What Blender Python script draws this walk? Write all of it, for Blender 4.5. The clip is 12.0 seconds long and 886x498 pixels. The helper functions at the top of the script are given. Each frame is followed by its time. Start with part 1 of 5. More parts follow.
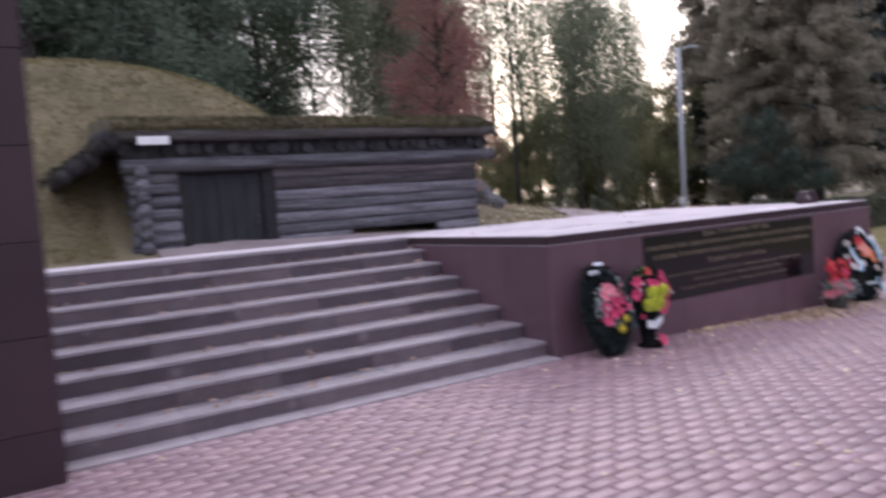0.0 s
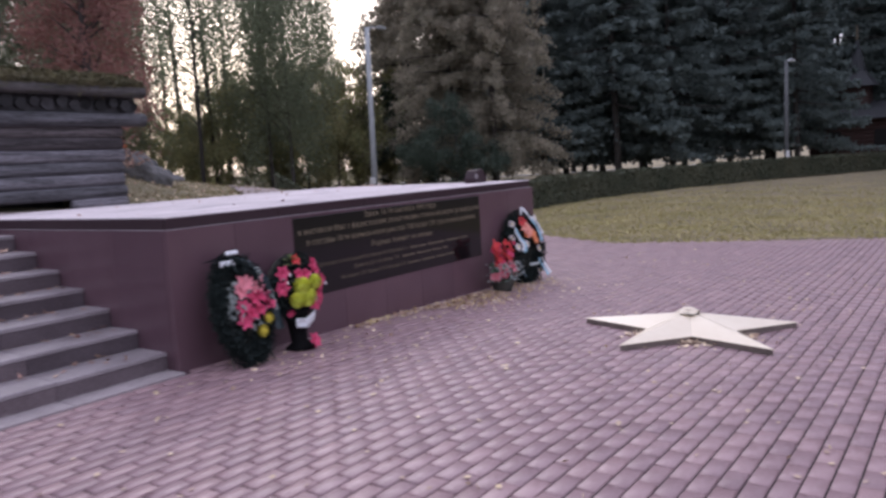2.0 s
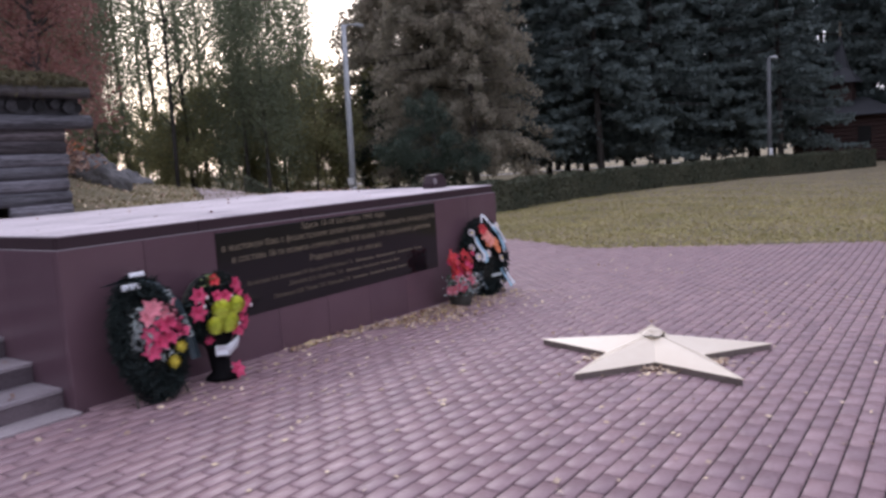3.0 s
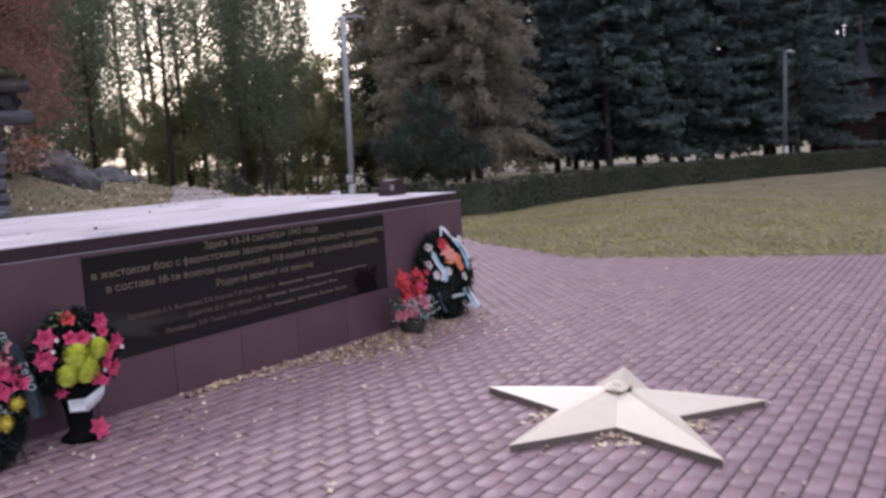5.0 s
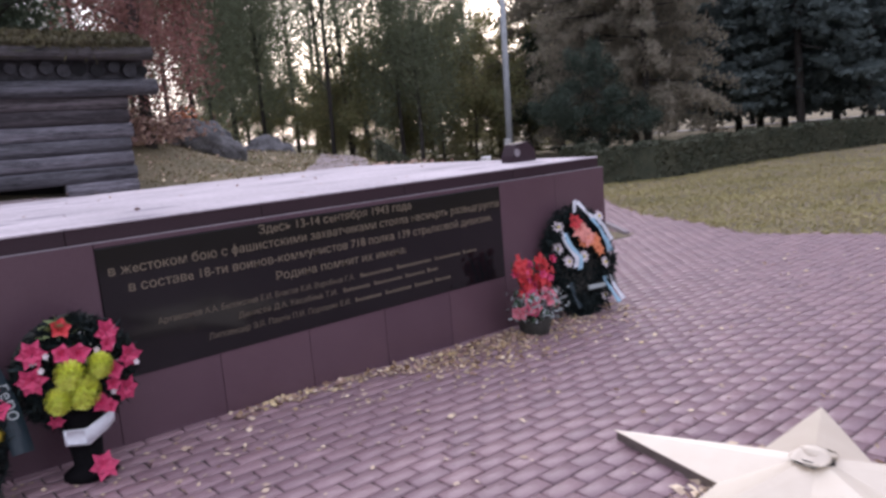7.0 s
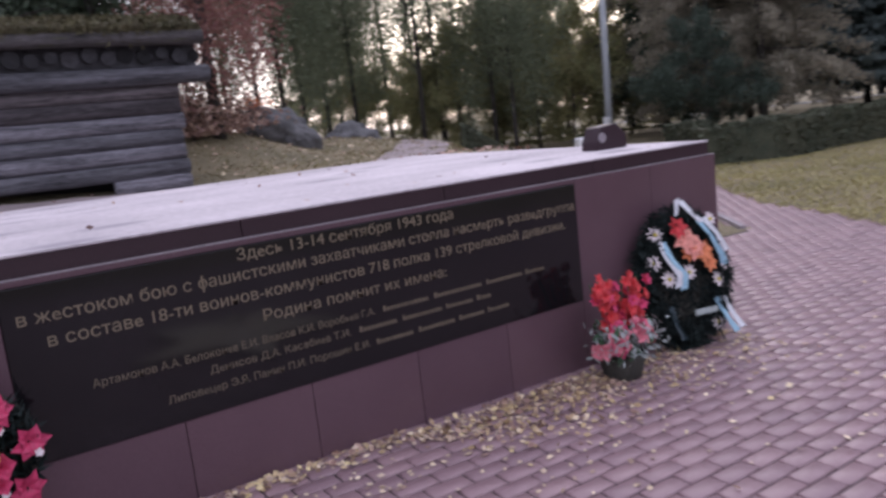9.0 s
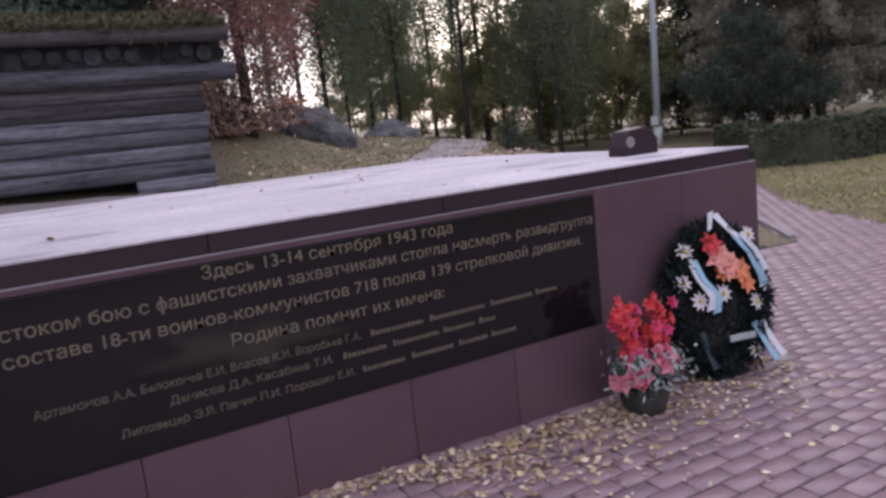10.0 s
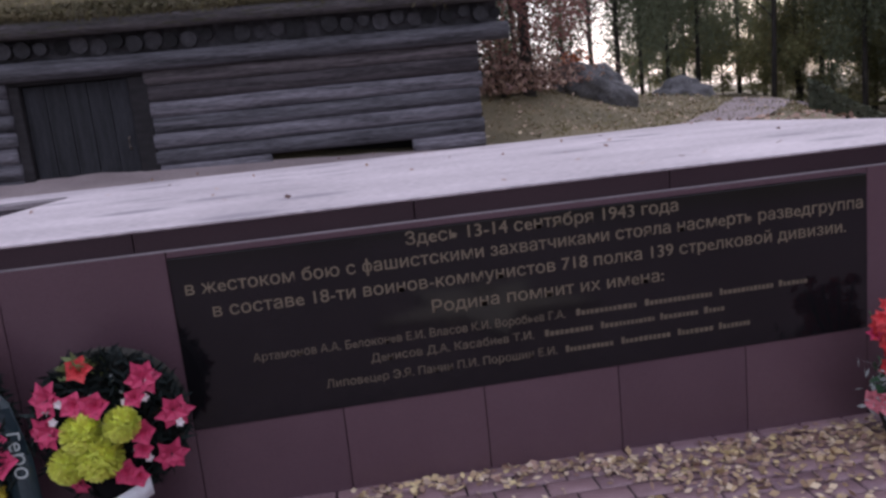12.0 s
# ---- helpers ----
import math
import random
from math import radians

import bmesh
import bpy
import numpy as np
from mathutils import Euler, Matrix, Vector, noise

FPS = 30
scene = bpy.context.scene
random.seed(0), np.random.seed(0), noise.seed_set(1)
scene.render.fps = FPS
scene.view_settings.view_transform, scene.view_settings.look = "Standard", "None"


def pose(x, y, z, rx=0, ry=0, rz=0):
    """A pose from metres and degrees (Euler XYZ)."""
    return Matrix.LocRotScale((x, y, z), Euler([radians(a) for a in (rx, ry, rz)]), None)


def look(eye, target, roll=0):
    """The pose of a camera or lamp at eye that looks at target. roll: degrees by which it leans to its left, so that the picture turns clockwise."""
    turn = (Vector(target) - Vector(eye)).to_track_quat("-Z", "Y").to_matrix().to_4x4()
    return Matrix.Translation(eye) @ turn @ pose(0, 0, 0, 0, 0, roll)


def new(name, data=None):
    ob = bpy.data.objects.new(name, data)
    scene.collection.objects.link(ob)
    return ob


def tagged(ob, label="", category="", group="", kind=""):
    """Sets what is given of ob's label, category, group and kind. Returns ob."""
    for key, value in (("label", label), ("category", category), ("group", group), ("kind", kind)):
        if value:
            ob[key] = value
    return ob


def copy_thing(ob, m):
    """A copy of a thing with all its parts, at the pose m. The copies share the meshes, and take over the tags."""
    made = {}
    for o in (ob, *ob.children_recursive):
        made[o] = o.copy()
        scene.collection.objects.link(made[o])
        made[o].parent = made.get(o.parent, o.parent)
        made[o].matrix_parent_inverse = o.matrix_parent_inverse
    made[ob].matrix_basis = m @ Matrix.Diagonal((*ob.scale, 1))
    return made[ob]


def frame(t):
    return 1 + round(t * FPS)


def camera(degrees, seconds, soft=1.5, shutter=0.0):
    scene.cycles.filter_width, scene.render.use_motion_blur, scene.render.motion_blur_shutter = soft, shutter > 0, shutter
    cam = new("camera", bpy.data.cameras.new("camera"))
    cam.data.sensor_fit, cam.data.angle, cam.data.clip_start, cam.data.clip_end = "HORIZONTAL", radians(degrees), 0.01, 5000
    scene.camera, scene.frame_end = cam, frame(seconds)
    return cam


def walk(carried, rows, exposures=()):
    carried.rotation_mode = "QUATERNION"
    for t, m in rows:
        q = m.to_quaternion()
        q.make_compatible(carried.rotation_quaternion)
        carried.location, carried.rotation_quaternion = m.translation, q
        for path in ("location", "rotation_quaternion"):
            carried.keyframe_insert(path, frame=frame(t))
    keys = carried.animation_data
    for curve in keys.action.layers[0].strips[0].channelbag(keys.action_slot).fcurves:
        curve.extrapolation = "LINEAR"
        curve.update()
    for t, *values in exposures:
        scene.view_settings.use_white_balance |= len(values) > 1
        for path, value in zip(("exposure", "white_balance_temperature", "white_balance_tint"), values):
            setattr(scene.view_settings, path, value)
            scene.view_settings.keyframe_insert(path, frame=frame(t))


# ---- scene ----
cam = camera(60.7, 12.0, soft=2.8, shutter=0.8)
PATH = [
    (0, (-4.794, -5.653, 1.59), (-3.727, -3.966, 1.471), -4.4),
    (0.3, (-4.505, -5.591, 1.596), (-3.356, -3.96, 1.452), -5.0),
    (0.5, (-4.397, -5.421, 1.538), (-3.182, -3.838, 1.404), -4.7),
    (1, (-4.095, -5.336, 1.527), (-2.731, -3.881, 1.379), -4.1),
    (1.5, (-3.757, -5.135, 1.498), (-2.204, -3.887, 1.319), -3.6),
    (2, (-3.436, -5.015, 1.483), (-1.819, -3.86, 1.26), -3.3),
    (2.5, (-3.065, -4.972, 1.512), (-1.431, -3.841, 1.287), -3.3),
    (4.5, (-1.622, -4.959, 1.572), (0.003, -3.817, 1.33), -4.5),
    (5, (-1.336, -4.837, 1.598), (0.275, -3.677, 1.357), -3.3),
    (5.5, (-0.925, -4.73, 1.556), (0.57, -3.42, 1.328), -3.7),
    (6, (-0.544, -4.652, 1.585), (0.845, -3.24, 1.309), -4.5),
    (6.5, (-0.232, -4.455, 1.54), (1.116, -3.004, 1.258), -4.7),
    (7, (0.051, -4.219, 1.529), (1.355, -2.733, 1.226), -4.8),
    (9, (1.158, -3.382, 1.52), (2.246, -1.736, 1.195), -6.4),
    (9.5, (1.407, -3.33, 1.544), (2.388, -1.615, 1.233), -6.6),
    (10, (1.598, -3.165, 1.522), (2.582, -1.453, 1.205), -6.1),
    (10.5, (1.732, -3.077, 1.533), (2.603, -1.31, 1.188), -5.9),
    (11, (1.897, -3.095, 1.532), (2.304, -1.166, 1.197), -6.7),
    (11.5, (1.967, -3.162, 1.532), (2.247, -1.213, 1.184), -5.9),
    (12, (1.984, -3.132, 1.531), (2.254, -1.182, 1.182), -5.9),
]
EXPOSURE = [(t, v, 6110, 16) for t, v in ((0, 1.06), (1.5, 0.87), (2.5, 0.82), (4.5, 0.84), (5.5, 0.89), (7, 0.93), (9.5, 0.81), (10.5, 0.68), (11.2, 0.53), (12, 0.49))]
walk(cam, [(t, look(e, g, r)) for t, e, g, r in PATH], EXPOSURE)

# ---- world and light ----
world = bpy.data.worlds.new("sky")
scene.world = world
world.use_nodes = True
wn, wl = world.node_tree.nodes, world.node_tree.links
sky = wn.new("ShaderNodeTexSky")
sky.sky_type = "NISHITA"
sky.sun_disc = False
sky.sun_elevation, sky.sun_rotation = radians(14), radians(40)
sky.air_density, sky.dust_density, sky.ozone_density = 1.0, 3.0, 2.0
veil = wn.new("ShaderNodeMixRGB")          # cloud veil over the whole sky
veil.inputs[0].default_value = 0.75
veil.inputs[2].default_value = (7.6, 7.4, 8.4, 1)
wl.new(sky.outputs[0], veil.inputs[1])
wl.new(veil.outputs[0], wn["Background"].inputs[0])
wn["Background"].inputs[1].default_value = 0.12
sun = new("sun", bpy.data.lights.new("sun", "SUN"))
sun.data.energy, sun.data.angle, sun.data.color = 0.5, radians(25), (1.0, 0.93, 0.9)
sun.matrix_world = look((0, 0, 30), Vector((0, 0, 30)) - Vector((math.sin(radians(40)), math.cos(radians(40)), math.tan(radians(35)))))


# ---- materials ----
def mat(name, a, b, rough=0.8, scale=3.0, fine=40.0, bump=0.15, metal=0.0, spread=0.0, spec=0.5, stretch=(1, 1, 1), mid=0.5, depth=0.01, island=False, fleck=None):
    """Two colours mixed by noise at two scales, with fine relief; spread: variation from piece to piece."""
    m = bpy.data.materials.new(name)
    m.use_nodes = True
    n, l = m.node_tree.nodes, m.node_tree.links
    p = n["Principled BSDF"]
    co = n.new("ShaderNodeTexCoord")
    mp = n.new("ShaderNodeMapping")
    mp.inputs["Scale"].default_value = stretch
    l.new(co.outputs["Object"], mp.inputs[0])
    big, small = n.new("ShaderNodeTexNoise"), n.new("ShaderNodeTexNoise")
    for t, s, d in ((big, scale, 5), (small, fine, 3)):
        t.inputs["Scale"].default_value, t.inputs["Detail"].default_value = s, d
        l.new(mp.outputs[0], t.inputs["Vector"])
    add = n.new("ShaderNodeMath")
    add.operation = "ADD"
    l.new(big.outputs[0], add.inputs[0])
    l.new(small.outputs[0], add.inputs[1])
    r = n.new("ShaderNodeMapRange")
    r.inputs[1].default_value, r.inputs[2].default_value = 2 * mid - 0.3, 2 * mid + 0.3
    l.new(add.outputs[0], r.inputs[0])
    mix = n.new("ShaderNodeMixRGB")
    mix.inputs[1].default_value, mix.inputs[2].default_value = (*a, 1), (*b, 1)
    l.new(r.outputs[0], mix.inputs[0])
    out = mix.outputs[0]
    if fleck:
        vo = n.new("ShaderNodeTexVoronoi")
        vo.inputs["Scale"].default_value = fleck[0]
        l.new(mp.outputs[0], vo.inputs["Vector"])
        fr = n.new("ShaderNodeMapRange")
        fr.inputs[1].default_value, fr.inputs[2].default_value, fr.inputs[3].default_value, fr.inputs[4].default_value = fleck[2], fleck[2] * 0.4, 0, 1
        l.new(vo.outputs["Distance"], fr.inputs[0])
        fm = n.new("ShaderNodeMixRGB")
        fm.inputs[2].default_value = (*fleck[1], 1)
        l.new(fr.outputs[0], fm.inputs[0])
        l.new(out, fm.inputs[1])
        out = fm.outputs[0]
    if spread:
        hsv = n.new("ShaderNodeHueSaturation")
        if island:
            src = n.new("ShaderNodeNewGeometry").outputs["Random Per Island"]
        else:
            src = n.new("ShaderNodeObjectInfo").outputs["Random"]
        vr = n.new("ShaderNodeMapRange")
        vr.inputs[3].default_value, vr.inputs[4].default_value = 1 - spread, 1 + spread
        l.new(src, vr.inputs[0])
        l.new(vr.outputs[0], hsv.inputs["Value"])
        hr = n.new("ShaderNodeMapRange")
        hr.inputs[3].default_value, hr.inputs[4].default_value = 0.5 - spread * 0.06, 0.5 + spread * 0.06
        l.new(src, hr.inputs[0])
        l.new(hr.outputs[0], hsv.inputs["Hue"])
        l.new(out, hsv.inputs["Color"])
        out = hsv.outputs[0]
    l.new(out, p.inputs["Base Color"])
    rr = n.new("ShaderNodeMapRange")
    rr.inputs[3].default_value, rr.inputs[4].default_value = max(rough - 0.08, 0.02), min(rough + 0.08, 1)
    l.new(small.outputs[0], rr.inputs[0])
    l.new(rr.outputs[0], p.inputs["Roughness"])
    p.inputs["Metallic"].default_value = metal
    p.inputs["Specular IOR Level"].default_value = spec
    if bump:
        bp = n.new("ShaderNodeBump")
        bp.inputs["Strength"].default_value, bp.inputs["Distance"].default_value = bump, depth
        l.new(add.outputs[0], bp.inputs["Height"])
        l.new(bp.outputs[0], p.inputs["Normal"])
    return m


M_PAVER = mat("red_paver", (0.21, 0.13, 0.143), (0.325, 0.218, 0.238), 0.40, 5, 120, 0.3, spread=0.13)
M_PAVER_I = mat("red_paver_far", (0.21, 0.13, 0.143), (0.325, 0.218, 0.238), 0.40, 5, 120, 0.3, spread=0.13, island=True)
M_JOINT = mat("joint_sand", (0.028, 0.02, 0.021), (0.055, 0.042, 0.043), 0.95, 8, 150, 0.3)
M_GRANITE = mat("maroon_granite", (0.096, 0.055, 0.069), (0.132, 0.080, 0.097), 0.24, 1.2, 160, 0.02, spread=0.10, spec=0.4, fleck=(420, (0.05, 0.025, 0.03), 0.35))
M_GRANITE_DARK = mat("dark_maroon_granite", (0.032, 0.018, 0.023), (0.05, 0.029, 0.036), 0.48, 1.2, 160, 0.02, spread=0.08, spec=0.25, fleck=(420, (0.02, 0.012, 0.014), 0.35))
M_BLACK = mat("black_granite", (0.006, 0.006, 0.007), (0.011, 0.010, 0.012), 0.08, 2, 200, 0.0, spec=0.36)
M_GOLD = mat("engraved_gold", (0.155, 0.125, 0.085), (0.215, 0.172, 0.115), 0.6, 9, 90, 0.1)
M_GOLD_DIM = mat("engraved_gold_dim", (0.115, 0.092, 0.064), (0.16, 0.128, 0.088), 0.65, 9, 90, 0.1)
M_CONC = mat("pale_concrete", (0.36, 0.325, 0.345), (0.64, 0.58, 0.605), 0.85, 1.1, 30, 0.4, fleck=(1.5, (0.30, 0.275, 0.30), 0.28), stretch=(0.75, 1.35, 1), spec=0.2)
# treads paler, risers darker: light from above is put into these colours
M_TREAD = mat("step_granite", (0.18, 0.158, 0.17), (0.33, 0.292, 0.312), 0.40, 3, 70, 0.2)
M_RISER = mat("shaded_riser_granite", (0.062, 0.045, 0.053), (0.125, 0.098, 0.112), 0.7, 2.6, 60, 0.2, spread=0.4, fleck=(3.2, (0.17, 0.14, 0.15), 0.2))
M_KERB = mat("kerb_concrete", (0.22, 0.19, 0.20), (0.36, 0.315, 0.33), 0.85, 5, 60, 0.3)
M_STAR = mat("cream_bronze", (0.68, 0.59, 0.46), (0.74, 0.66, 0.53), 0.34, 1.4, 9, 0.02, spread=0.05)
M_STAR_SIDE = mat("star_rim_shadowed_steel", (0.10, 0.08, 0.07), (0.17, 0.14, 0.12), 0.6, 6, 60, 0.1)
M_DARKHOLE = mat("burner_gap_shade", (0.015, 0.014, 0.013), (0.03, 0.028, 0.026), 0.9, 10, 80, 0.1)
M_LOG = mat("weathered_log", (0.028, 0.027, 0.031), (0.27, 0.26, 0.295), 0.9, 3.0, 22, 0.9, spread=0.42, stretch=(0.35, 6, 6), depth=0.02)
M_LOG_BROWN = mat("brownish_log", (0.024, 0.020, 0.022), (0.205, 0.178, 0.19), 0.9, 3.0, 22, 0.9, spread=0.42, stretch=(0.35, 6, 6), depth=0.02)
M_LOG_EDGE = mat("mossy_edge_log", (0.016, 0.015, 0.014), (0.105, 0.094, 0.098), 0.95, 3.0, 22, 0.9, spread=0.3, stretch=(0.5, 5, 5), depth=0.02, fleck=(6, (0.05, 0.05, 0.025), 0.35))
# timbers round the door and below the overhang, shade darkened into the colour
M_LOG_DARK = mat("shaded_dark_log", (0.010, 0.009, 0.010), (0.035, 0.032, 0.035), 0.9, 4, 30, 0.5, spread=0.3, stretch=(1, 4, 4))
# pole ends and gaps below the roof edge: shade is in the dark colour
M_LOG_END = mat("eave_shade_log_end", (0.012, 0.012, 0.013), (0.05, 0.049, 0.054), 0.9, 12, 60, 0.6, spread=0.7)
# board colour taken near black to hold the shade of the doorway
M_DOOR = mat("shaded_door_boards", (0.006, 0.0065, 0.008), (0.03, 0.032, 0.038), 0.85, 3, 22, 0.5, spread=0.25, stretch=(6, 6, 0.5))
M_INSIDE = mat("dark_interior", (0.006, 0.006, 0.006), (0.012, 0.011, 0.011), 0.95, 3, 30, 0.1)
M_MOSS = mat("moss_sod", (0.05, 0.05, 0.026), (0.13, 0.105, 0.06), 0.95, 2.2, 50, 0.8, depth=0.04)
M_GROUND = mat("grass_ground", (0.11, 0.098, 0.055), (0.25, 0.2, 0.12), 0.95, 0.7, 22, 0.8, depth=0.03, fleck=(5.5, (0.30, 0.25, 0.10), 0.13))
M_PATH = mat("sandy_path", (0.24, 0.195, 0.195), (0.36, 0.30, 0.30), 0.95, 2, 40, 0.5)
M_ROAD = mat("pale_distant_road", (0.34, 0.33, 0.34), (0.46, 0.45, 0.45), 0.9, 0.4, 12, 0.2)
M_ROCK = mat("grey_boulder", (0.06, 0.06, 0.064), (0.19, 0.185, 0.19), 0.9, 3, 30, 0.8, depth=0.04, fleck=(18, (0.07, 0.07, 0.07), 0.25))
M_POLE = mat("pole_concrete", (0.34, 0.36, 0.38), (0.46, 0.48, 0.5), 0.8, 3, 50, 0.2)
M_POLE_DARK = mat("dark_pole_steel", (0.07, 0.075, 0.08), (0.12, 0.125, 0.13), 0.7, 3, 50, 0.2)
M_WHITE = mat("white_paint", (0.70, 0.70, 0.71), (0.82, 0.82, 0.82), 0.6, 6, 60, 0.1)
M_BARK = mat("dark_bark", (0.035, 0.03, 0.028), (0.09, 0.08, 0.072), 0.95, 5, 40, 0.9, stretch=(4, 4, 0.8), depth=0.03)


def leaf(name, a, b, spread=0.35, through_light=0.0):
    m = mat(name, a, b, 0.75, 0.6, 6, 0.0, spread=spread, island=True, spec=0.25)
    if through_light:
        n, l = m.node_tree.nodes, m.node_tree.links
        p = n["Principled BSDF"]
        tr, mx = n.new("ShaderNodeBsdfTranslucent"), n.new("ShaderNodeMixShader")
        l.new(p.inputs["Base Color"].links[0].from_socket, tr.inputs["Color"])
        mx.inputs[0].default_value = through_light
        l.new(p.outputs[0], mx.inputs[1])
        l.new(tr.outputs[0], mx.inputs[2])
        l.new(mx.outputs[0], n["Material Output"].inputs[0])
    return m


L_PINE = leaf("pine_needles", (0.125, 0.165, 0.125), (0.20, 0.245, 0.175), 0.25, 0.55)
L_SPRUCE = leaf("spruce_needles", (0.122, 0.155, 0.152), (0.176, 0.214, 0.202), 0.12, 0.5)
L_BIRCH = leaf("birch_leaves", (0.19, 0.22, 0.15), (0.265, 0.29, 0.19), 0.2, 0.6)
L_RED = leaf("russet_leaves", (0.23, 0.115, 0.10), (0.36, 0.20, 0.175), 0.22, 0.5)
L_BROWN = leaf("bronzed_leaves", (0.26, 0.245, 0.19), (0.375, 0.33, 0.258), 0.2, 0.6)
L_YELLOW = leaf("yellowing_leaves", (0.23, 0.255, 0.14), (0.38, 0.335, 0.17), 0.3, 0.65)
L_DUSK = leaf("dark_shrub_leaves", (0.05, 0.07, 0.054), (0.08, 0.105, 0.08), 0.15, 0.4)
L_HEDGE = leaf("hedge_leaves", (0.045, 0.056, 0.036), (0.10, 0.102, 0.066))
L_FALL = leaf("fallen_leaves", (0.40, 0.285, 0.155), (0.60, 0.46, 0.285), 0.4)
L_FALL2 = leaf("fallen_pale_leaves", (0.50, 0.38, 0.26), (0.68, 0.55, 0.42), 0.3)
L_DARKMOSS = leaf("dark_moss", (0.02, 0.02, 0.014), (0.055, 0.05, 0.032), 0.3)
L_SOD = leaf("sod_roof_growth", (0.058, 0.054, 0.028), (0.145, 0.12, 0.064), 0.3)
L_MOUND = leaf("mound_grass_blades", (0.118, 0.106, 0.05), (0.25, 0.205, 0.10), 0.3)
L_LAWN = leaf("lawn_blades", (0.27, 0.25, 0.105), (0.43, 0.37, 0.175), 0.15)
L_DEAD = leaf("dry_brown_leaves", (0.26, 0.165, 0.13), (0.46, 0.31, 0.25), 0.3)


def petal(name, c, rough=0.55):
    return mat(name, tuple(v * 0.72 for v in c), c, rough, 30, 90, 0.05, spread=0.15, island=True)


P_PINK = petal("pink_petal", (0.58, 0.05, 0.165))
P_ROSE = petal("pale_pink_petal", (0.68, 0.21, 0.28))
P_RED = petal("red_petal", (0.60, 0.045, 0.075))
P_ORANGE = petal("orange_petal", (0.72, 0.21, 0.10))
P_CORAL = petal("coral_petal", (0.78, 0.30, 0.26))
P_LIME = petal("lime_yellow_petal", (0.86, 0.90, 0.16))
P_YELLOW = petal("yellow_petal", (0.68, 0.55, 0.07))
P_WHITE = petal("white_petal", (0.72, 0.64, 0.66))
P_LEAF = petal("light_green_plastic_leaf", (0.16, 0.20, 0.07))
P_GREEN = petal("green_plastic_leaf", (0.05, 0.13, 0.06))
P_SILVER = petal("silvery_leaf", (0.40, 0.45, 0.44))
M_WREATH = leaf("black_green_fir_twigs", (0.006, 0.010, 0.010), (0.016, 0.026, 0.024))
M_RIBBON_B = mat("black_ribbon", (0.012, 0.025, 0.033), (0.025, 0.045, 0.055), 0.35, 4, 40, 0.05)
M_RIBBON_BLUE = mat("blue_ribbon", (0.30, 0.52, 0.66), (0.40, 0.62, 0.74), 0.4, 6, 40, 0.05)
M_RIBBON_W = mat("white_ribbon", (0.62, 0.64, 0.68), (0.78, 0.80, 0.84), 0.4, 6, 40, 0.05)
M_BASKET = mat("dark_basket", (0.02, 0.02, 0.017), (0.06, 0.055, 0.045), 0.8, 10, 60, 0.5)
M_VASE = mat("black_plastic", (0.005, 0.005, 0.006), (0.011, 0.010, 0.011), 0.9, 8, 60, 0.1, spec=0.1)
# chapel colours lowered to hold the shade of the trees over it
M_CHAPEL = mat("tree_shaded_red_brown_logs", (0.028, 0.013, 0.011), (0.05, 0.022, 0.018), 0.8, 2, 20, 0.3, stretch=(1, 1, 6))
M_ROOF = mat("tree_shaded_sheet_roof", (0.016, 0.018, 0.022), (0.03, 0.033, 0.04), 0.7, 2, 30, 0.1)


# ---- builders ----
def mesh_ob(name, verts, faces, material, smooth=False):
    me = bpy.data.meshes.new(name)
    me.from_pydata([tuple(v) for v in verts], [], faces)
    me.materials.append(material)
    if smooth:
        me.polygons.foreach_set("use_smooth", [True] * len(me.polygons))
    me.update()
    return me


def part(name, bm, material, parent=None, label="", smooth=False):
    """Links a bmesh (or a ready mesh) as one mesh object, under a parent if given."""
    if isinstance(bm, bmesh.types.BMesh):
        me = bpy.data.meshes.new(name)
        bm.to_mesh(me)
        bm.free()
        me.materials.append(material)
        if smooth:
            me.polygons.foreach_set("use_smooth", [True] * len(me.polygons))
    else:
        me = bm
    ob = new(name, me)
    if parent:
        ob.parent = parent
    if label:
        ob["label"] = label
    return ob


def thing(name, label, category, at=(0, 0, 0), group="", kind=""):
    ob = new(name)
    ob.empty_display_size = 0.1
    ob.location = at
    return tagged(ob, label, category, group, kind)


def box(x0, x1, y0, y1, z0, z1, bevel=0.0, bm=None, m=None):
    bm = bm or bmesh.new()
    r = bmesh.ops.create_cube(bm, size=1)
    vs = r["verts"]
    for v in vs:
        v.co = Vector(((x0 + x1) / 2 + v.co.x * (x1 - x0), (y0 + y1) / 2 + v.co.y * (y1 - y0), (z0 + z1) / 2 + v.co.z * (z1 - z0)))
    if bevel:
        es = list({e for v in vs for e in v.link_edges})
        vs = bmesh.ops.bevel(bm, geom=es, offset=bevel, segments=1, affect="EDGES")["verts"]
    if m:
        bmesh.ops.transform(bm, matrix=m, verts=list({v for v in vs}))
    return bm


